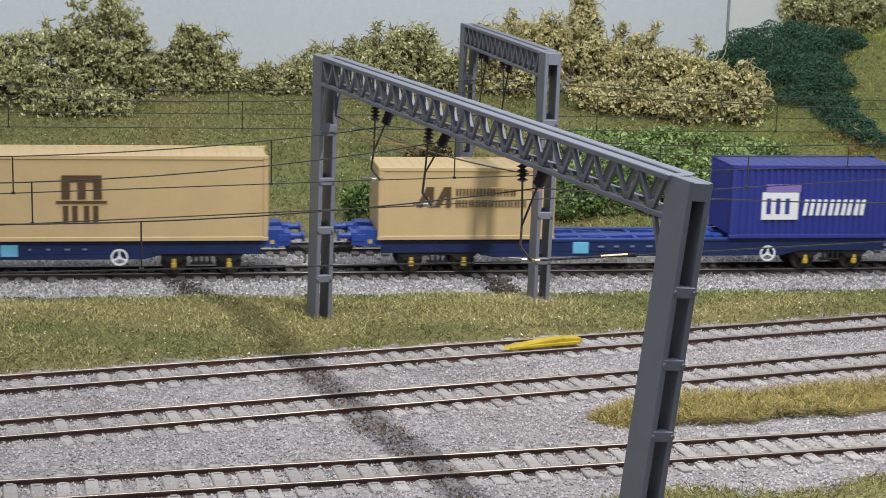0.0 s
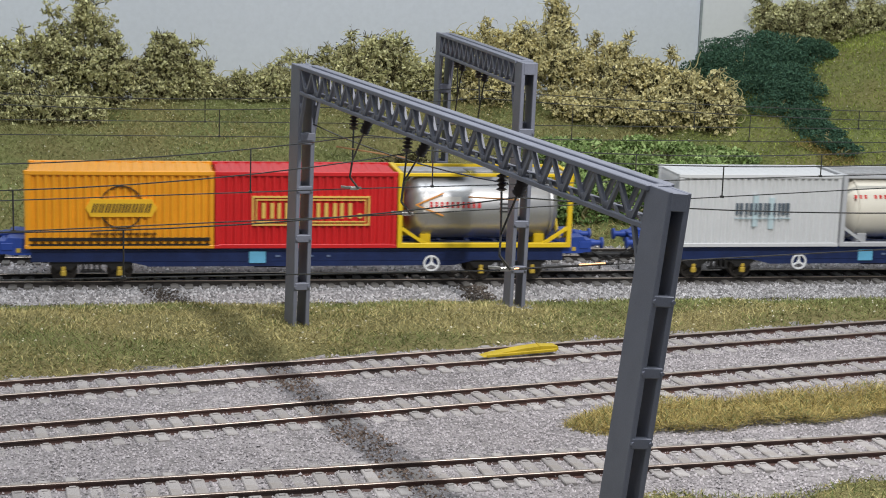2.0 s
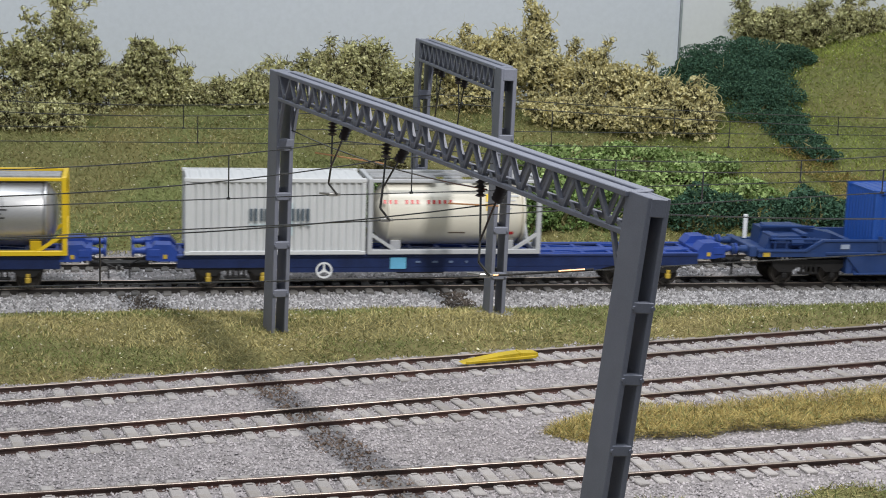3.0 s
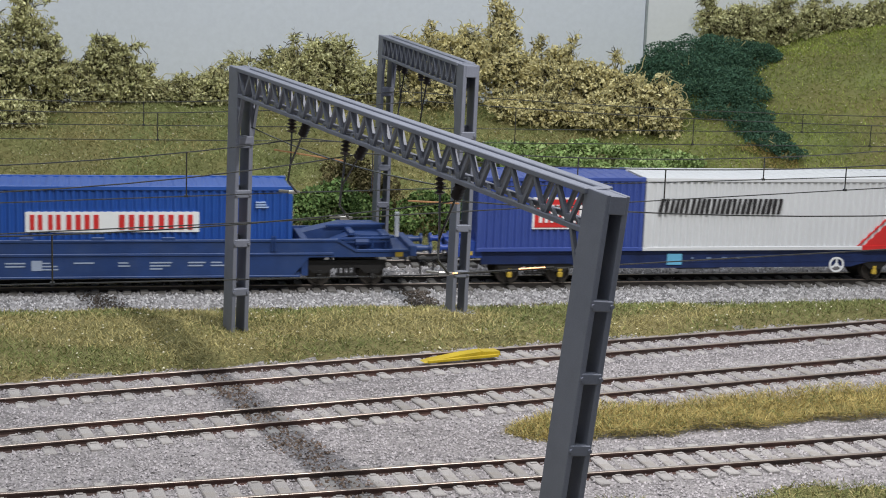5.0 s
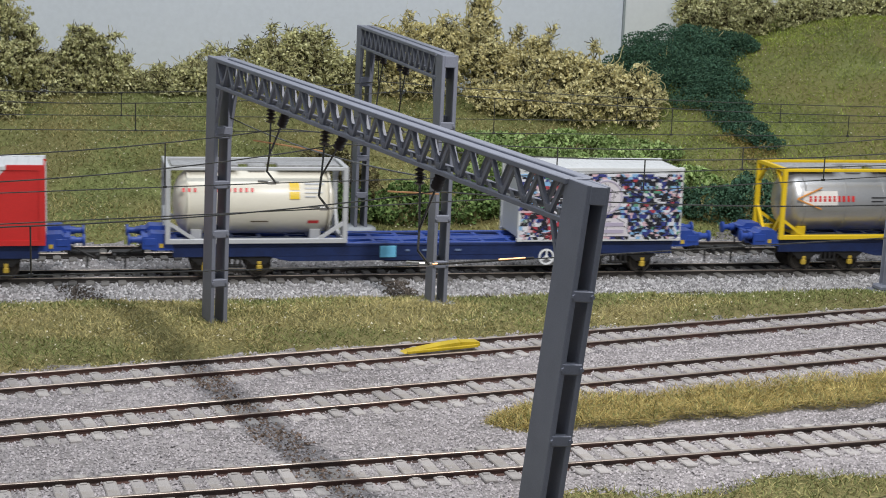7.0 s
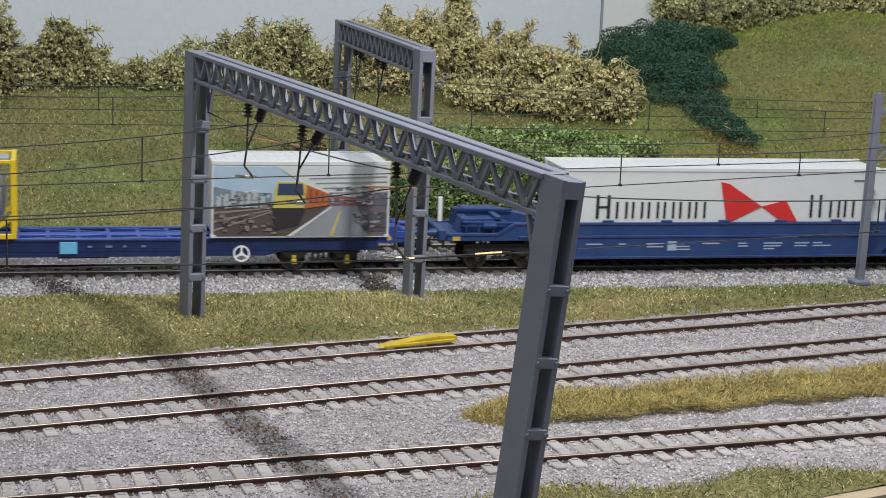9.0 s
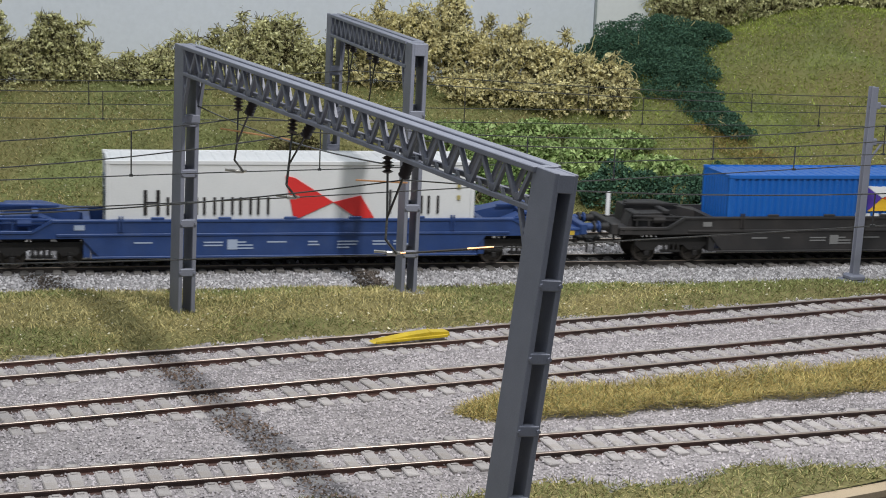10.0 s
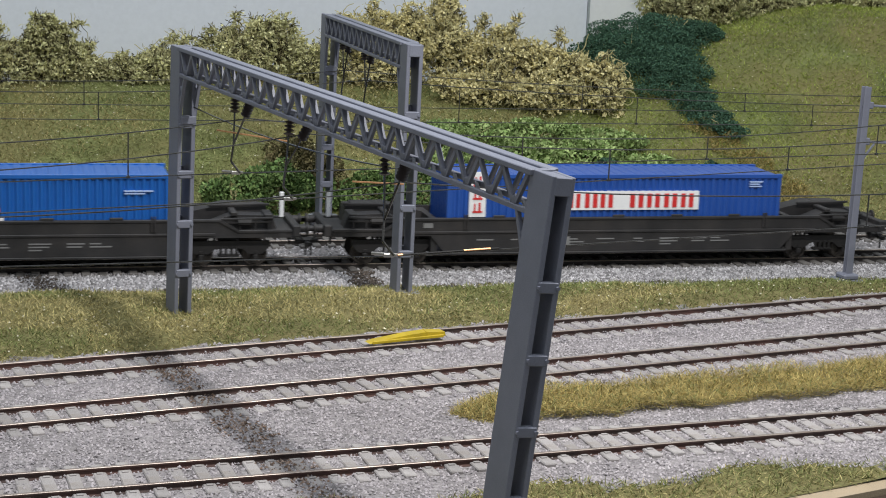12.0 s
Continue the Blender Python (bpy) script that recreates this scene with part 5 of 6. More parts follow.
K = 0.0095
picture("sky", [(0.001, hz), (0.050, hz), (0.020 + K, 0.0325), (0.001, 0.0325)], (0.38, 0.50, 0.62), 0.0)
picture("canopy", [(0.020 + K, 0.0325), (0.045 + K, hz), (L - 0.001, hz), (L - 0.001, 0.0325)], (0.56, 0.60, 0.60), 0.0)
picture("platform", [(0.026 + K, 0.0008), (0.0455 + K, hz), (0.056 + K, hz), (L - 0.010, 0.0008)], (0.26, 0.28, 0.31), 0.0002)
picture("ballast_picture", [(0.001, 0.0008), (0.026 + K, 0.0008), (0.0455 + K, hz), (0.001, hz)], (0.09, 0.075, 0.07), 0.0001)
picture("far_platform", [(L - 0.010, 0.0008), (0.056 + K, hz), (L - 0.001, hz), (L - 0.001, 0.0008)], (0.14, 0.12, 0.14), 0.0001)
picture("white_line", [(0.0245 + K, 0.0008), (0.0268 + K, 0.0008), (0.0450 + K, hz - 0.002), (0.0442 + K, hz - 0.002)], (0.62, 0.64, 0.64), 0.0004)
picture("yellow_line", [(0.044 + K, 0.0008), (0.0458 + K, 0.0008), (0.0492 + K, 0.0120), (0.0485 + K, 0.0120)], (0.50, 0.43, 0.12), 0.0004)
picture("far_building", [(0.001, hz - 0.001), (0.0175 + K, hz - 0.001), (0.0175 + K, 0.0205), (0.010, 0.0215), (0.001, 0.0235)], (0.18, 0.23, 0.28), 0.0003)
for k in range(7):
    picture("building_front", [(0.002 + k * 0.0033, hz - 0.002), (0.0043 + k * 0.0033, hz - 0.002), (0.0043 + k * 0.0033, 0.0190 + (k % 3) * 0.0012), (0.002 + k * 0.0033, 0.0190 + (k % 3) * 0.0012)], ((0.40, 0.44, 0.46), (0.12, 0.13, 0.16), (0.30, 0.22, 0.20))[k % 3], 0.00045)
for k in range(3):
    picture("track_picture", [(0.001, 0.0030 + k * 0.0040), (0.001, 0.0040 + k * 0.0040), (0.026, hz - 0.0040 + k * 0.001), (0.026, hz - 0.0045 + k * 0.001)], (0.26, 0.22, 0.20), 0.0003)
picture("far_carriages", [(0.0430 + K, hz - 0.001), (0.0560 + K, hz - 0.001), (0.0560 + K, 0.0185), (0.0430 + K, 0.0200)], (0.26, 0.10, 0.12), 0.0004)
picture("far_gloom", [(0.0560 + K, hz - 0.001), (L - 0.001, hz - 0.001), (L - 0.001, 0.0215), (0.0560 + K, 0.0190)], (0.11, 0.11, 0.14), 0.0003)
picture("train_side", [(0.0320 + K, 0.0135), (0.0430 + K, 0.0150), (0.0430 + K, 0.0205), (0.0330 + K, 0.0245)], (0.42, 0.12, 0.04), 0.0006)
for k in range(3):
    picture("train_side_panel", [(0.0345 + k * 0.0027 + K, 0.0165), (0.0358 + k * 0.0027 + K, 0.0165), (0.0358 + k * 0.0027 + K, 0.0225 - k * 0.0010), (0.0345 + k * 0.0027 + K, 0.0228 - k * 0.0010)], (0.26, 0.07, 0.03), 0.0008)
picture("train_front", [(0.0180 + K, 0.0138), (0.0322 + K, 0.0138), (0.0335 + K, 0.0235), (0.0315 + K, 0.0257), (0.0200 + K, 0.0257), (0.0190 + K, 0.0235)], (0.55, 0.46, 0.11), 0.0006)
picture("train_window", [(0.0198 + K, 0.0198), (0.0320 + K, 0.0198), (0.0314 + K, 0.0250), (0.0204 + K, 0.0250)], (0.035, 0.05, 0.11), 0.0008)
picture("train_shadow", [(0.0190 + K, 0.0035), (0.0300 + K, 0.0060), (0.0330 + K, 0.0136), (0.0180 + K, 0.0136)], (0.03, 0.028, 0.03), 0.0005)
picture("platform_seat", [(0.0585 + K, 0.0060), (0.0700, 0.0030), (0.0795, 0.0030), (0.0795, 0.0120), (0.0640, 0.0110)], (0.09, 0.09, 0.10), 0.0004)
for k in range(4):
    picture("canopy_rib", [(0.044 + k * 0.003, 0.0275 - k * 0.0022), (L - 0.0015, 0.0285 - k * 0.0024), (L - 0.0015, 0.0280 - k * 0.0024), (0.044 + k * 0.003, 0.0271 - k * 0.0022)], (0.26, 0.28, 0.30), 0.0003)

r = random.Random(23)
for x_lo, x_hi, z_lo, z_hi, count, inks in (
        (0.0015, 0.0270, 0.0130, 0.0215, 44, ((0.10, 0.11, 0.14), (0.42, 0.46, 0.48), (0.24, 0.17, 0.15), (0.30, 0.36, 0.42))),
        (0.0015, 0.0300, 0.0015, 0.0125, 40, ((0.05, 0.045, 0.045), (0.22, 0.19, 0.17), (0.14, 0.12, 0.11))),
        (0.0520, 0.0795, 0.0150, 0.0240, 46, ((0.09, 0.09, 0.12), (0.36, 0.20, 0.18), (0.45, 0.46, 0.47), (0.16, 0.14, 0.20))),
        (0.0640, 0.0795, 0.0030, 0.0140, 26, ((0.05, 0.05, 0.06), (0.20, 0.20, 0.22), (0.30, 0.30, 0.32)))):
    for k, ink in enumerate(inks):
        g = Geo()
        for _ in range(count // len(inks)):
            a, c = r.uniform(x_lo, x_hi - 0.002), r.uniform(z_lo, z_hi - 0.001)
            w, v = r.uniform(0.0006, 0.0030), r.uniform(0.0004, 0.0014)
            shape(g, [(a, c), (min(a + w, L - 0.001), c + r.uniform(-0.0003, 0.0003)), (min(a + w, L - 0.001), c + v), (a, c + v)], 0.00056 + 0.00002 * k)
        tagged(part("picture_detail", g, paint("ink_detail_%d_%d" % (int(x_lo * 1e4 + z_lo * 1e5), k), ink), t), kind="stuff")

# long white box with a red double sail
t, L, h = container(2.1400, 2.3070, 0.0412, 0.0032, white, "long white container with a red double triangle emblem", smooth_sides=True)
zb = 0.0182 - 0.0032
g = shape(Geo(), [(0.0790, zb + 0.0195), (0.0835, zb + 0.0185), (0.1010, zb + 0.0075), (0.0860, zb + 0.0005), (0.0830, zb + 0.0005)])
shape(g, [(0.1010, zb + 0.0075), (0.1135, zb + 0.0105), (0.1200, zb + 0.0002), (0.1120, zb + 0.0002)])
part("emblem", g, P_RED, t, "red double triangle emblem")
g = Geo()
flat(g, 0.0165, 0.0180, zb + 0.0020, zb + 0.0130), flat(g, 0.0220, 0.0235, zb + 0.0020, zb + 0.0130), flat(g, 0.0165, 0.0235, zb + 0.0070, zb + 0.0078)
word(g, 0.0260, 0.0740, zb + 0.0020, zb + 0.0098, 6, 5, weight=0.2)
word(g, 0.1260, 0.1345, zb + 0.0022, zb + 0.0132, 1, 6, weight=0.2), word(g, 0.1365, 0.1520, zb + 0.0022, zb + 0.0104, 2, 6, weight=0.2)
part("lettering", g, P_BLACK, t, "black lettering bars")
small_marks(t, L - 0.0180, zb + 0.0200, 1, P_GREY, 0.012)
part("label", flat(flat(Geo(), L - 0.0085, L - 0.0068, zb + 0.0135, zb + 0.0155), L - 0.0085, L - 0.0068, zb + 0.0085, zb + 0.0105), paint("olive_print", (0.35, 0.30, 0.12)), t)
g = Geo()
for y in (-0.010, -0.004, 0.003):
    g.box(-0.0004, 0.0006, y, y + 0.0035, 0.016, 0.026).box(-0.0004, 0.0006, y + 0.001, y + 0.006, 0.029, 0.032)
part("end_machinery", g, P_GREY, t, "dark refrigeration grilles")

# ---- yellow skate on the first siding ----


def wheel_skate():
    a, b = Vector((0.0675, -0.1672, 0)), Vector((0.0982, -0.1588, 0))
    w = math.degrees(math.atan2(b.y - a.y, b.x - a.x))
    t = thing("track_skate", "bright yellow plastic wedge lying along the siding rail", "wedge", pose(a.x, a.y + 0.001, 0.0002, 0, 0, w))
    L = (b - a).length
    part("wedge", Geo().prism([(0, 0), (L, 0.0003), (L - 0.0005, 0.0019), (L * 0.74, 0.0024), (L * 0.5, 0.0020), (0.003, 0.0007)], -0.0022, 0.0024), M["loader"], t)
    part("lip", Geo().box(0.001, L - 0.001, -0.0026, -0.0019, -0.0002, 0.0010, 0.0002).bar((L * 0.74, -0.0024, 0.0023), (L * 0.74 + 0.001, 0.0024, 0.0023), 0.0006, 0.0006), M["loader"], t)


wheel_skate()

# ---- ballast, fibres ----
STONE_F = np.array([(0, 2, 4), (2, 1, 4), (1, 3, 4), (3, 0, 4)])
STONE_V = np.array([(1, 0, -0.5), (-1, 0, -0.5), (0, 1, -0.5), (0, -1, -0.5), (0, 0, 0.9)], float)


def stones(name, xy, size, material, label, lift=0.0):
    n = len(xy)
    z = ground_z(xy[:, 0], xy[:, 1]) + lift
    w = rng.uniform(0, 2 * np.pi, n)
    s = size * rng.uniform(0.55, 1.25, (n, 1, 1)) * rng.uniform(0.65, 1.2, (n, 5, 1))
    v = STONE_V[None] * s
    v[:, 4, :2] += rng.normal(size=(n, 2)) * size * 0.45
    v = np.stack([v[..., 0] * np.cos(w)[:, None] - v[..., 1] * np.sin(w)[:, None], v[..., 0] * np.sin(w)[:, None] + v[..., 1] * np.cos(w)[:, None], v[..., 2] * 0.7], 2)
    v += np.stack([xy[:, 0], xy[:, 1], z + rng.uniform(-0.0002, 0.0004, n) + 0.0005 * (rng.random(n) < 0.05)], 1)[:, None]
    f = (STONE_F[None] + np.arange(n)[:, None, None] * 5).reshape(-1, 3)
    return soup(name, v.reshape(-1, 3), f, material, label=label, category="ballast")


def scatter(n, x0, x1, y0, y1, keep):
    p = np.stack([rng.uniform(x0, x1, n), rng.uniform(y0, y1, n)], 1)
    return p[keep(p[:, 0], p[:, 1])]


def patchy(x, y, s=40.0):
    return 0.5 + 0.25 * (np.sin(x * s + 1.3 * np.sin(y * s * 1.7)) + np.sin(y * s * 1.3 + 1.1 * np.sin(x * s * 0.8 + 2)))


def in_tuft(x, y):
    """The long tuft between the second and third siding."""
    mid = (y_s1(x) - 0.0518 + y_s3(x)) / 2 - 0.0005
    half = np.minimum((y_s1(x) - 0.0518 - y_s3(x)) / 2 - 0.0125, 0.0150) * smooth01((x - 0.074) / 0.025)
    half = half + 0.0015 * np.sin(x * 160) + 0.001 * np.sin(x * 390)
    return (np.abs(y - mid - 0.002) < half) & (x > 0.078)


p = scatter(215000, -0.15, 0.40, -0.37, -0.08, lambda x, y: (y < y_s1(x) + 0.0175 + 0.002 * np.sin(x * 170)) & (y > y_s3(x) - 0.032 + 0.004 * np.sin(x * 90)) & ~in_tuft(x, y))
stones("siding_ballast", p, 0.00054, M["stone"], "loose fine grey ballast stones between the sidings")
# brown stones along the line of the gantry beam's shadow, to deepen it
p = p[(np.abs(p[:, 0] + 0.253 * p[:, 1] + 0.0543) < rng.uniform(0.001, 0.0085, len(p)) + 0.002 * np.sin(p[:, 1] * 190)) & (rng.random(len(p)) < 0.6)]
stones("dirty_ballast", p, 0.00060, M["stone_shadow"], "dirt-brown stones that deepen the gantry beam's shadow across the sidings", 0.0003)
# the main gantry leg's shadow on the ballast, put in as black stones
p = scatter(3600, 0.082, 0.104, -0.048, -0.012, lambda x, y: (np.abs(x - 0.093) < 0.006 + 0.002 * np.sin(y * 300)) & (rng.random(len(x)) < 0.6))
stones("dirty_main_ballast", p, 0.00085, M["stone_black"], "black stones painting the main gantry leg's shadow", 0.0003)
# black stones, part dirt, strengthening the siding gantry's shadow at its far end
p = scatter(2400, -0.075, -0.02, -0.048, -0.014, lambda x, y: np.abs(x + 0.253 * y + 0.0543) < rng.uniform(0.001, 0.010, len(x)))
stones("dirty_main_joint", p, 0.00080, M["stone_black"], "black stones for dirt and the siding gantry's shadow by the main line", 0.0003)
p = scatter(9000, -0.2, 0.5, -0.0545, -0.0425, lambda x, y: np.abs(y + 0.0478 - 0.0012 * np.sin(x * 140)) < 0.0012 + 0.0010 * np.sin(x * 310))
stones("dirty_ballast_edge", p, 0.00085, M["stone_black"], "dark dirty stones where the ballast meets the verge", 0.0003)
p = scatter(36000, -0.2, 0.55, -0.05, -0.008, lambda x, y: y < 1)
stones("main_ballast", p, 0.00098, M["stone_pale"], "loose pale ballast stones along the main line")
p = scatter(16000, -0.2, 0.55, -0.008, 0.083, lambda x, y: y < 1)
stones("main_ballast_back", p, 0.00105, M["stone_pale"], "loose pale ballast stones between the main tracks")


def fibres(name, xy, length, width, material, label, stand=0.9, lift=0.0, category="grass", heap=None):
    """One thin tapered blade at each place, leaning at random; heap: the height up to which the blades lie on one another."""
    n = len(xy)
    z = ground_z(xy[:, 0], xy[:, 1]) + lift - 0.0003
    if heap is not None:
        z = z + heap * rng.uniform(0.0, 1.0, n) ** 0.7
    a = rng.uniform(0, 2 * np.pi, n)
    l = length * rng.uniform(0.5, 1.3, n)
    tilt = np.clip(rng.normal(stand, 0.4, n), 0.05, 1.5)
    d = np.stack([np.cos(a) * np.sin(tilt), np.sin(a) * np.sin(tilt), np.cos(tilt)], 1) * l[:, None]
    b = rng.uniform(0, 2 * np.pi, n)
    w = np.stack([np.cos(b), np.sin(b), 0 * b], 1) * (width / 2)
    base = np.stack([xy[:, 0], xy[:, 1], z], 1)
    midp = base + d * 0.45 + np.array([0, 0, 1]) * (l * 0.06)[:, None]
    v = np.stack([base, midp + w, base + d, midp - w], 1).reshape(-1, 3)
    f = np.arange(n)[:, None] * 4 + np.array([[0, 1, 2, 3]])
    return soup(name, v, f, material, label=label, category=category)


def strip_zone(x, y):
    return (y < -0.0475 + 0.0018 * np.sin(x * 140)) & (y > y_s1(x) + 0.0165 + 0.0012 * np.sin(x * 230))


p = scatter(260000, -0.17, 0.5, -0.2, -0.045, strip_zone)
k = patchy(p[:, 0], p[:, 1], 55) + 0.35 * (rng.random(len(p)) - 0.5) + 0.5 * np.clip((p[:, 0] - 0.1) / 0.2, -0.3, 1)
fibres("verge_straw", p[k < 0.54], 0.0030, 0.00031, M["straw"], "straw-coloured grass fibres on the verge", 1.38)
fibres("verge_green", p[k >= 0.40], 0.0028, 0.00034, M["verge_fibre"], "yellow-green grass fibres on the verge", 1.36)
p = scatter(450000, 0.07, 0.42, -0.31, -0.15, in_tuft)
mound = 0.0034 * np.clip((p[:, 0] - 0.078) / 0.04, 0.15, 1) * (0.45 + 0.75 * patchy(p[:, 0], p[:, 1], 130))
fibres("long_tuft_straw", p, 0.0037, 0.00023, M["gold_fibre"], "matted straw-coloured grass tuft between sidings", 1.42, heap=mound)
fibres("long_tuft_green", p[::4], 0.0034, 0.00024, M["verge_fibre"], "green fibres in the matted grass tuft", 1.38, heap=mound[::4])
p = scatter(110000, -0.02, 0.36, -0.38, -0.24, lambda x, y: (y < y_s3(x) - 0.030 + 0.004 * np.sin(x * 90)) & (y > y_edge(x) + 0.001))
fibres("front_verge", p, 0.0030, 0.00031, M["verge_fibre"], "yellow-green grass along the front edge", 1.32)
fibres("front_verge_straw", p[::2], 0.0030, 0.00031, M["straw"], "straw fibres along the front edge", 1.35)
p = scatter(260000, -0.24, 0.62, 0.082, 0.40, lambda x, y: y > 0.083 + 0.003 * np.sin(x * 120))
k = patchy(p[:, 0], p[:, 1], 30) + 0.4 * (rng.random(len(p)) - 0.5)
lawn = smooth01((p[:, 0] - 0.23) / 0.1) * smooth01((p[:, 1] - 0.10) / 0.10) > rng.random(len(p))
fibres("bank_lawn", p[lawn], 0.0032, 0.00048, M["lawn_fibre"], "fresh green grass on the rising bank", 1.25)
q, k = p[~lawn], k[~lawn]
fibres("bank_straw", q[k < 0.40], 0.0032, 0.00048, M["straw"], "dry grass on the bank", 1.3)
fibres("bank_green", q[k >= 0.33], 0.0032, 0.00048, M["green_fibre"], "olive grass on the bank", 1.28)

p = scatter(1500, -0.25, 0.62, 0.09, 0.40, lambda x, y: y > 0)
stones("bank_flecks", p, 0.00055, M["fleck"], "pale flecks scattered in the bank grass", 0.0022)
p = scatter(700, -0.15, 0.45, -0.2, -0.05, strip_zone)
stones("verge_flecks", p, 0.00050, M["fleck"], "pale flecks scattered in the verge grass", 0.0012)

p = scatter(26000, 0.30, 0.42, 0.10, 0.215, lambda x, y: np.abs(x - 0.385 + 0.28 * (y - 0.10) - 0.003 * np.sin(y * 200)) < 0.011)
fibres("dry_strip", p, 0.0034, 0.00045, M["gold_fibre"], "dry brown strip of grass running down the bank", 1.35, 0.0020)

# ---- bushes ----


def bent_leaves(p, size):
    n = len(p)
    a = rng.normal(size=(n, 3))
    a /= np.linalg.norm(a, axis=1)[:, None]
    b = np.cross(a, rng.normal(size=(n, 3)))
    b /= np.linalg.norm(b, axis=1)[:, None]
    s = size * rng.uniform(0.5, 1.35, (n, 1))
    v = np.stack([p - a * s, p + b * s * 0.55 + np.cross(a, b) * s * 0.2, p + a * s, p - b * s * 0.55], 1).reshape(-1, 3)
    return v, np.arange(n)[:, None] * 4 + np.array([[0, 1, 2, 3]])


def on_lumps(centres, radii, n, lo, hi):
    """Places between the shares lo and hi of the radii of overlapping lumps."""
    c, r = np.array(centres, float), np.array(radii, float)
    weight = (r.prod(1)) ** 0.67
    pick = rng.choice(len(c), n, p=weight / weight.sum())
    d = rng.normal(size=(n, 3))
    d /= np.linalg.norm(d, axis=1)[:, None]
    return c[pick] + d * r[pick] * rng.uniform(lo, hi, n)[:, None]


def leaf_cloud(centres, radii, n, size, clump):
    """Leaves in tufts of about a dozen, threaded along short crooked strands, with gaps between the tufts."""
    if not clump:
        return bent_leaves(on_lumps(centres, radii, n, 0.78, 1.05), size)
    k = n // 14
    c = on_lumps(centres, radii, k, 0.62, 1.08)
    d = rng.normal(size=(k, 3)) * np.array([1, 1, 0.7])
    d /= np.linalg.norm(d, axis=1)[:, None]
    bend = rng.normal(size=(k, 3)) * 0.5
    u = rng.uniform(-1, 1, (k, 14, 1))
    p = c[:, None] + (d[:, None] * u + bend[:, None] * u * u) * clump + rng.normal(size=(k, 14, 3)) * clump * 0.2
    return bent_leaves(p.reshape(-1, 3), size)


def strands(centres, radii, n, length, width, reach):
    """Crooked flat fibres of four pieces each."""
    p = on_lumps(centres, radii, n, 0.1, reach)
    d = rng.normal(size=(n, 3))
    d /= np.linalg.norm(d, axis=1)[:, None]
    w = np.cross(d, rng.normal(size=(n, 3)))
    w *= (width / 2) / np.linalg.norm(w, axis=1)[:, None]
    rows = []
    for k in range(5):
        rows += [p - w, p + w]
        d = d + rng.normal(size=(n, 3)) * 0.55
        d /= np.linalg.norm(d, axis=1)[:, None]
        p = p + d * length / 4
    v = np.stack(rows, 1).reshape(-1, 3)
    i = np.arange(n)[:, None] * 10
    f = np.concatenate([i + np.array([[2 * k, 2 * k + 1, 2 * k + 3, 2 * k + 2]]) for k in range(4)])
    return v, f


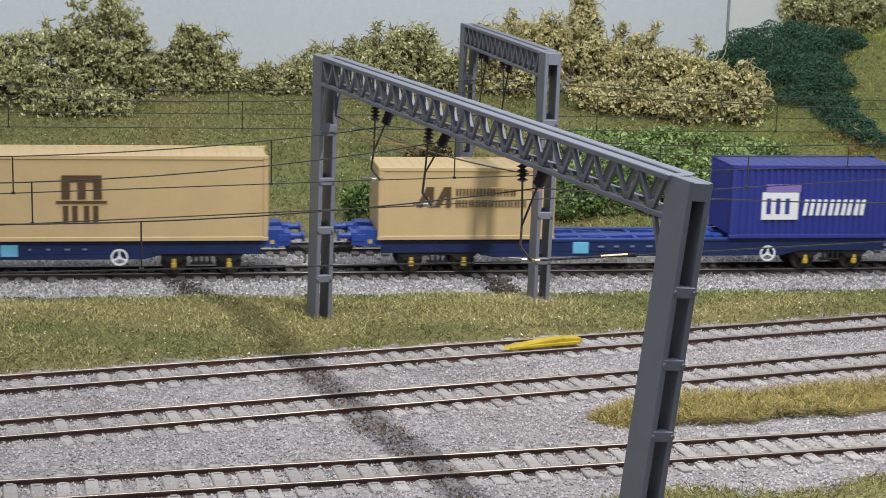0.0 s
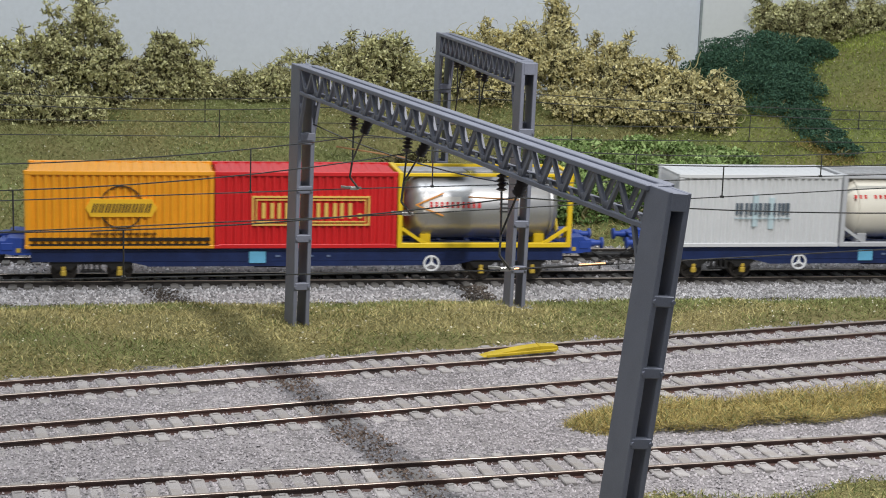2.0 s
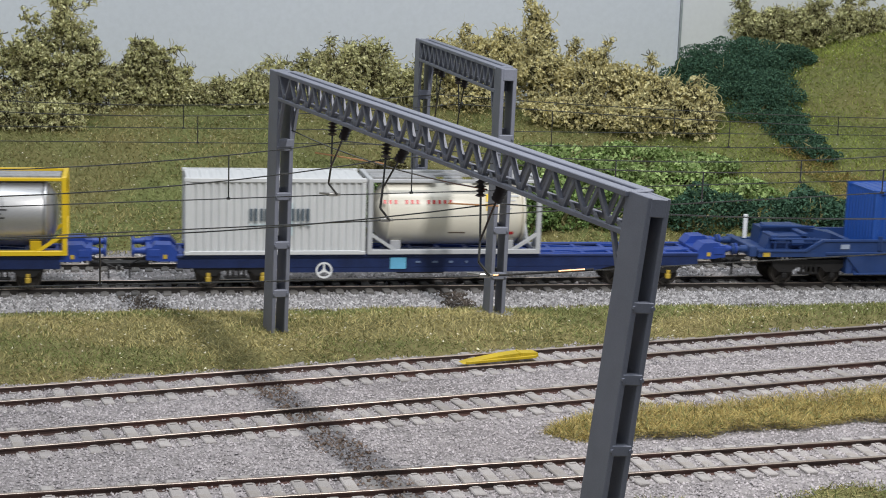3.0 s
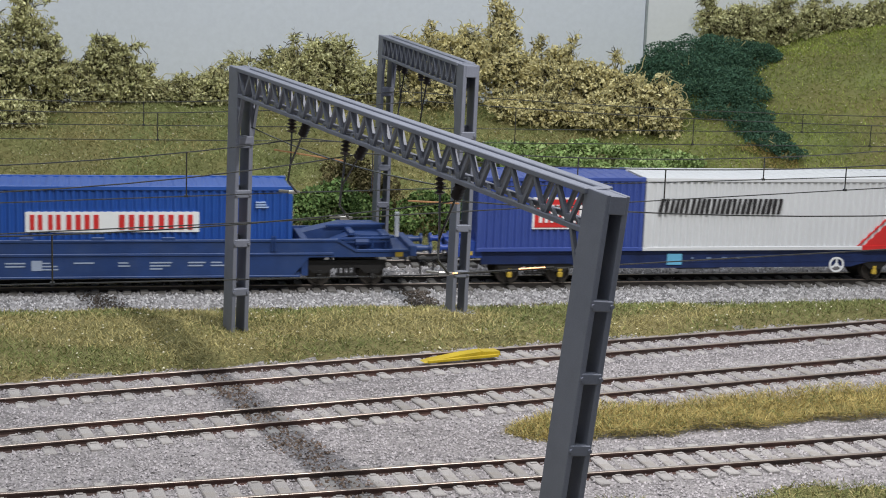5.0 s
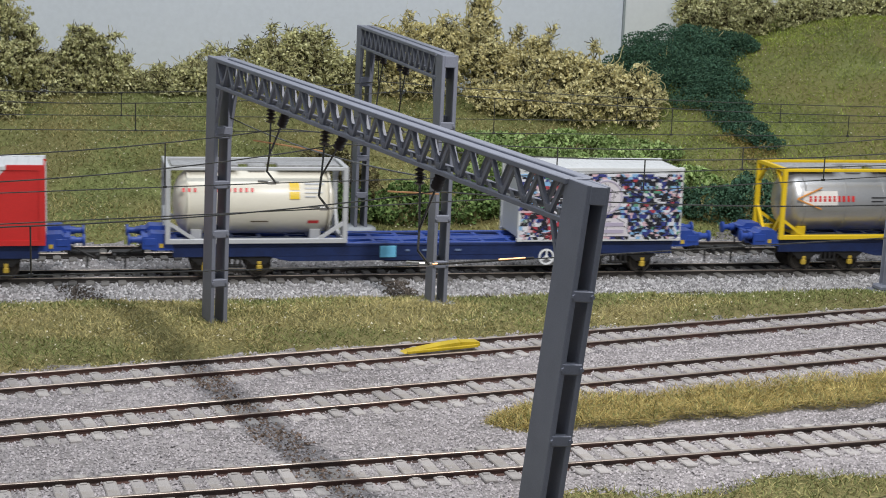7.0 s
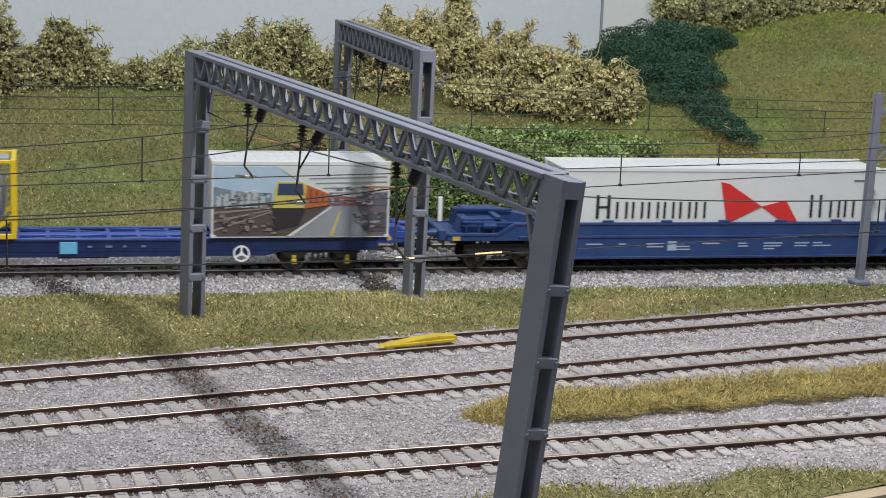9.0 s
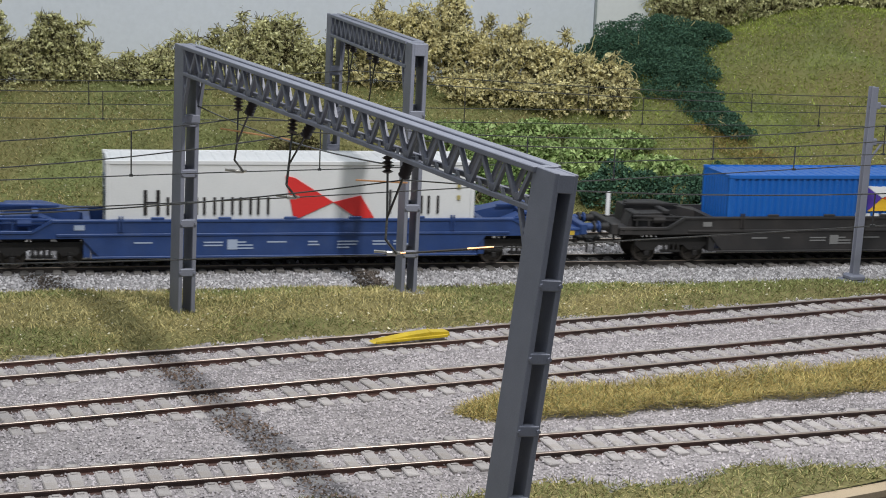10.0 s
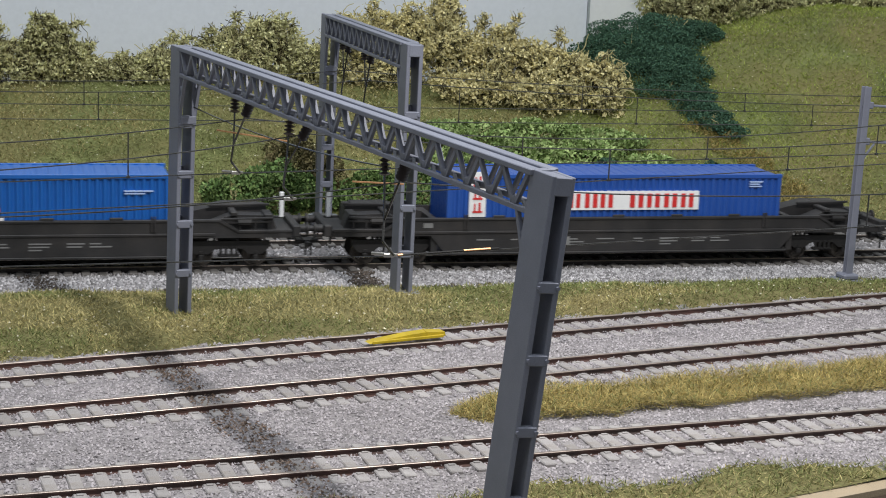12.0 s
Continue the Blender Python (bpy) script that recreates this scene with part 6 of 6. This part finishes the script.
def bush(name, label, lumps, leaf, n, size, sprigs=0, loops=0, category="bush"):
    x = sum(l[0] for l in lumps) / len(lumps)
    y = sum(l[1] for l in lumps) / len(lumps)
    z = float(ground_z(x, y))
    t = thing(name, label, category, pose(x, y, z), "bushes along the bank")
    inv = t.matrix_basis.inverted()
    r = random.Random(int(abs(x) * 1e5) + n)
    twigs = Geo()
    o = Vector((x, y, z))
    for l in lumps:
        for k in range(5):
            e = Vector((l[0] + r.uniform(-0.6, 0.6) * l[3], l[1] + r.uniform(-0.6, 0.6) * l[4], l[2] + r.uniform(0.1, 0.9) * l[5]))
            g = Vector((l[0] + r.uniform(-0.2, 0.2) * l[3], l[1], float(ground_z(l[0], l[1])) - 0.001))
            m = g.lerp(e, 0.5) + Vector((r.uniform(-0.003, 0.003), r.uniform(-0.003, 0.003), 0.001))
            twigs.rod(g - o, m - o, 0.0008, 5, 0.0006).rod(m - o, e - o, 0.0006, 5, 0.0002)
    clumps = [(l[0], l[1], l[2]) for l in lumps]
    radii = [(l[3], l[4], l[5]) for l in lumps]
    small_c, small_r = [], []
    for l in lumps:
        for k in range(9):
            u = Vector((r.gauss(0, 1), r.gauss(0, 1), abs(r.gauss(0, 1)) * 0.8 + 0.1)).normalized()
            small_c.append((l[0] + u.x * l[3] * 0.92, l[1] + u.y * l[4] * 0.92, l[2] + u.z * l[5] * 0.92))
            q = r.uniform(0.22, 0.45)
            small_r.append((l[3] * q, l[4] * q, l[5] * q))
    for k in range(sprigs):
        l = r.choice(lumps)
        p = Vector((l[0] + r.uniform(-0.7, 0.7) * l[3], l[1] + r.uniform(-0.5, 0.5) * l[4], l[2] + l[5] * 0.75))
        d = Vector((r.uniform(-0.6, 0.6), r.uniform(-0.3, 0.3), 1)).normalized()
        for s in range(5):
            q = p + d * r.uniform(0.0025, 0.004)
            twigs.rod(p - o, q - o, 0.00035, 4, 0.0003)
            if s > 1 or r.random() < 0.5:
                small_c.append(tuple(q))
                small_r.append((0.0022, 0.0022, 0.002))
            p = q
            d = (d + Vector((r.uniform(-0.7, 0.7), r.uniform(-0.3, 0.3), r.uniform(-0.35, 0.1)))).normalized()
    for k in range(loops):
        l = r.choice(lumps)
        p = Vector((l[0] + r.uniform(-0.8, 0.8) * l[3], l[1] - 0.3 * l[4], l[2] + l[5] * 0.8))
        w, s = r.uniform(0, 6.3), r.choice((-1, 1))
        for i in range(9):
            q = p + Vector((math.cos(w), r.uniform(-0.2, 0.2), math.sin(w))) * 0.0016
            twigs.rod(p - o, q - o, 0.00032, 4)
            p, w = q, w + s * r.uniform(-0.25, 0.75)
    part("branchwork", twigs, M["twig"], t)
    at = np.array((x, y, z))
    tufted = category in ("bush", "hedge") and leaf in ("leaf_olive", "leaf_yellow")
    v, f = leaf_cloud(clumps + small_c, radii + small_r, n, size * (1.15 if tufted else 1.0), 0.0026 if tufted else 0)
    soup("foliage", v - at, f, M[leaf], t)
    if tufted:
        # dark fibres inside, so that the gaps between leaf tufts look shaded
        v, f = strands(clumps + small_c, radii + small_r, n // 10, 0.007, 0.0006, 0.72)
        soup("core", v - at, f, M["shade_fibre"], t, label="dark tangled fibre core that shades the gaps between leaves")
        v, f = strands(clumps + small_c, radii + small_r, n // 12, 0.0085, 0.00045, 0.9)
        soup("fibre", v - at, f, M["twig"], t)
    return t


bush("bush", "tall olive bush with straggling sprigs", [(-0.165, 0.29, 0.048, 0.03, 0.02, 0.026), (-0.125, 0.285, 0.050, 0.032, 0.02, 0.030), (-0.093, 0.29, 0.064, 0.026, 0.018, 0.030), (-0.075, 0.30, 0.048, 0.022, 0.016, 0.020), (-0.108, 0.265, 0.032, 0.030, 0.014, 0.018), (-0.092, 0.288, 0.090, 0.009, 0.008, 0.014)], "leaf_olive", 46000, 0.0010, 18, 45)
bush("bush", "small upright olive bush", [(-0.04, 0.305, 0.058, 0.017, 0.014, 0.022), (-0.050, 0.302, 0.046, 0.015, 0.012, 0.015), (-0.028, 0.305, 0.050, 0.016, 0.012, 0.018)], "leaf_olive", 17000, 0.0010, 7, 26)
bush("hedge", "low olive hedge along the top of the bank", [(-0.014, 0.305, 0.048, 0.013, 0.012, 0.011), (0.006, 0.305, 0.049, 0.014, 0.012, 0.011), (0.026, 0.305, 0.052, 0.014, 0.012, 0.013), (0.046, 0.307, 0.050, 0.014, 0.012, 0.012), (0.062, 0.307, 0.049, 0.011, 0.012, 0.010)], "leaf_olive", 27000, 0.0010, 5, 45, "hedge")
bush("bush", "rounded olive bush with looping twigs", [(0.080, 0.308, 0.058, 0.018, 0.014, 0.018), (0.100, 0.308, 0.064, 0.020, 0.014, 0.020), (0.120, 0.308, 0.056, 0.015, 0.012, 0.016), (0.137, 0.31, 0.054, 0.013, 0.012, 0.014)], "leaf_olive", 24000, 0.0010, 5, 50)
bush("bush", "broad yellow-leaved bush with tall sprigs", [(0.158, 0.312, 0.070, 0.020, 0.015, 0.020), (0.185, 0.312, 0.072, 0.022, 0.015, 0.022), (0.211, 0.312, 0.084, 0.012, 0.010, 0.024), (0.215, 0.30, 0.064, 0.026, 0.02, 0.022), (0.245, 0.29, 0.060, 0.026, 0.02, 0.022), (0.275, 0.28, 0.055, 0.026, 0.018, 0.020), (0.305, 0.272, 0.048, 0.022, 0.016, 0.016), (0.225, 0.268, 0.044, 0.026, 0.014, 0.014), (0.265, 0.255, 0.042, 0.024, 0.012, 0.013), (0.30, 0.25, 0.038, 0.018, 0.012, 0.010), (0.17, 0.30, 0.052, 0.026, 0.014, 0.014)], "leaf_yellow", 72000, 0.0010, 14, 110)
ivy_line = [(0.322, 0.336, 0.059, 0.013, 0.016, 0.013), (0.392, 0.328, 0.079, 0.020, 0.014, 0.011), (0.332, 0.338, 0.066, 0.016, 0.016, 0.013), (0.352, 0.337, 0.074, 0.026, 0.018, 0.017), (0.376, 0.333, 0.080, 0.024, 0.018, 0.013), (0.402, 0.325, 0.078, 0.015, 0.012, 0.006), (0.350, 0.318, 0.068, 0.030, 0.018, 0.016), (0.368, 0.312, 0.068, 0.026, 0.018, 0.014), (0.352, 0.300, 0.063, 0.030, 0.018, 0.014), (0.366, 0.294, 0.063, 0.025, 0.018, 0.012), (0.348, 0.283, 0.056, 0.028, 0.018, 0.012), (0.364, 0.275, 0.056, 0.022, 0.018, 0.010), (0.352, 0.264, 0.049, 0.022, 0.017, 0.010), (0.362, 0.252, 0.046, 0.017, 0.016, 0.008), (0.360, 0.240, 0.042, 0.016, 0.015, 0.007), (0.362, 0.228, 0.039, 0.015, 0.014, 0.006), (0.362, 0.216, 0.036, 0.014, 0.013, 0.006), (0.365, 0.204, 0.033, 0.012, 0.012, 0.005), (0.367, 0.193, 0.031, 0.009, 0.011, 0.004)]
bush("ivy", "dark green ivy mound trailing down the bank", ivy_line, "leaf_dark", 110000, 0.00075, 0, 0, "ivy")
bush("bush", "olive bush along the skyline", [(0.386, 0.372, 0.096, 0.016, 0.012, 0.014), (0.408, 0.372, 0.097, 0.018, 0.012, 0.014), (0.430, 0.372, 0.098, 0.016, 0.012, 0.013)], "leaf_olive", 20000, 0.0010, 5, 8)
bush("bush", "olive bush along the skyline", [(0.464, 0.372, 0.100, 0.018, 0.012, 0.013), (0.490, 0.372, 0.101, 0.020, 0.012, 0.014), (0.52, 0.372, 0.101, 0.020, 0.012, 0.013), (0.555, 0.372, 0.101, 0.02, 0.012, 0.013)], "leaf_olive", 28000, 0.0010, 4, 8)
bush("bush", "green leafy bush low on the bank", [(0.052, 0.108, 0.005, 0.016, 0.012, 0.014), (0.075, 0.110, 0.008, 0.018, 0.012, 0.016), (0.095, 0.112, 0.004, 0.014, 0.01, 0.012)], "leaf_shaded", 8000, 0.0013)
bush("bush", "brown withered bush low on the bank", [(0.085, 0.128, 0.020, 0.016, 0.010, 0.014), (0.098, 0.124, 0.012, 0.013, 0.010, 0.014)], "leaf_brown", 9000, 0.0009)
bush("bush", "green leafy bush low on the bank", [(0.125, 0.112, 0.004, 0.018, 0.012, 0.013), (0.155, 0.115, 0.006, 0.020, 0.012, 0.015), (0.182, 0.118, 0.006, 0.016, 0.012, 0.014), (0.21, 0.118, 0.006, 0.018, 0.012, 0.014)], "leaf_shaded", 12000, 0.0013)
bush("bush", "dark green bush low on the bank", [(0.262, 0.115, 0.006, 0.020, 0.012, 0.016), (0.300, 0.112, 0.004, 0.018, 0.012, 0.014), (0.325, 0.112, 0.006, 0.018, 0.012, 0.016), (0.345, 0.115, 0.002, 0.016, 0.012, 0.012)], "leaf_dark", 18000, 0.0011)
bush("ground_cover", "leafy green ground cover on the bank", [(0.19, 0.165, 0.014, 0.024, 0.02, 0.010), (0.225, 0.17, 0.016, 0.026, 0.022, 0.011), (0.262, 0.168, 0.016, 0.026, 0.02, 0.011), (0.295, 0.155, 0.012, 0.022, 0.02, 0.010), (0.245, 0.14, 0.009, 0.03, 0.018, 0.010), (0.205, 0.138, 0.008, 0.024, 0.016, 0.009), (0.20, 0.205, 0.026, 0.028, 0.02, 0.009), (0.245, 0.205, 0.026, 0.028, 0.018, 0.009), (0.285, 0.195, 0.023, 0.024, 0.018, 0.009)], "leaf_green", 30000, 0.0015, 0, 0, "ground cover")

# ---- what moves ----


def travel(t):
    for (ta, sa), (tb, sb) in zip(TRAVEL, TRAVEL[1:]):
        if t <= tb:
            return sa + (sb - sa) * (t - ta) / (tb - ta)
    return TRAVEL[-1][1]


def motions():
    for ob, x, z in MOVING:
        walk(ob, [(t, pose(x + s, 0, z)) for t, s in TRAVEL])
    ticks = [k / FPS for k in range(12 * FPS + 1)]
    for ob, x in SPIN:
        walk(ob, [(t, pose(x, 0, 0.0007) @ Matrix.Rotation(travel(t) / WHEEL_R, 4, "Y")) for t in ticks])


motions()
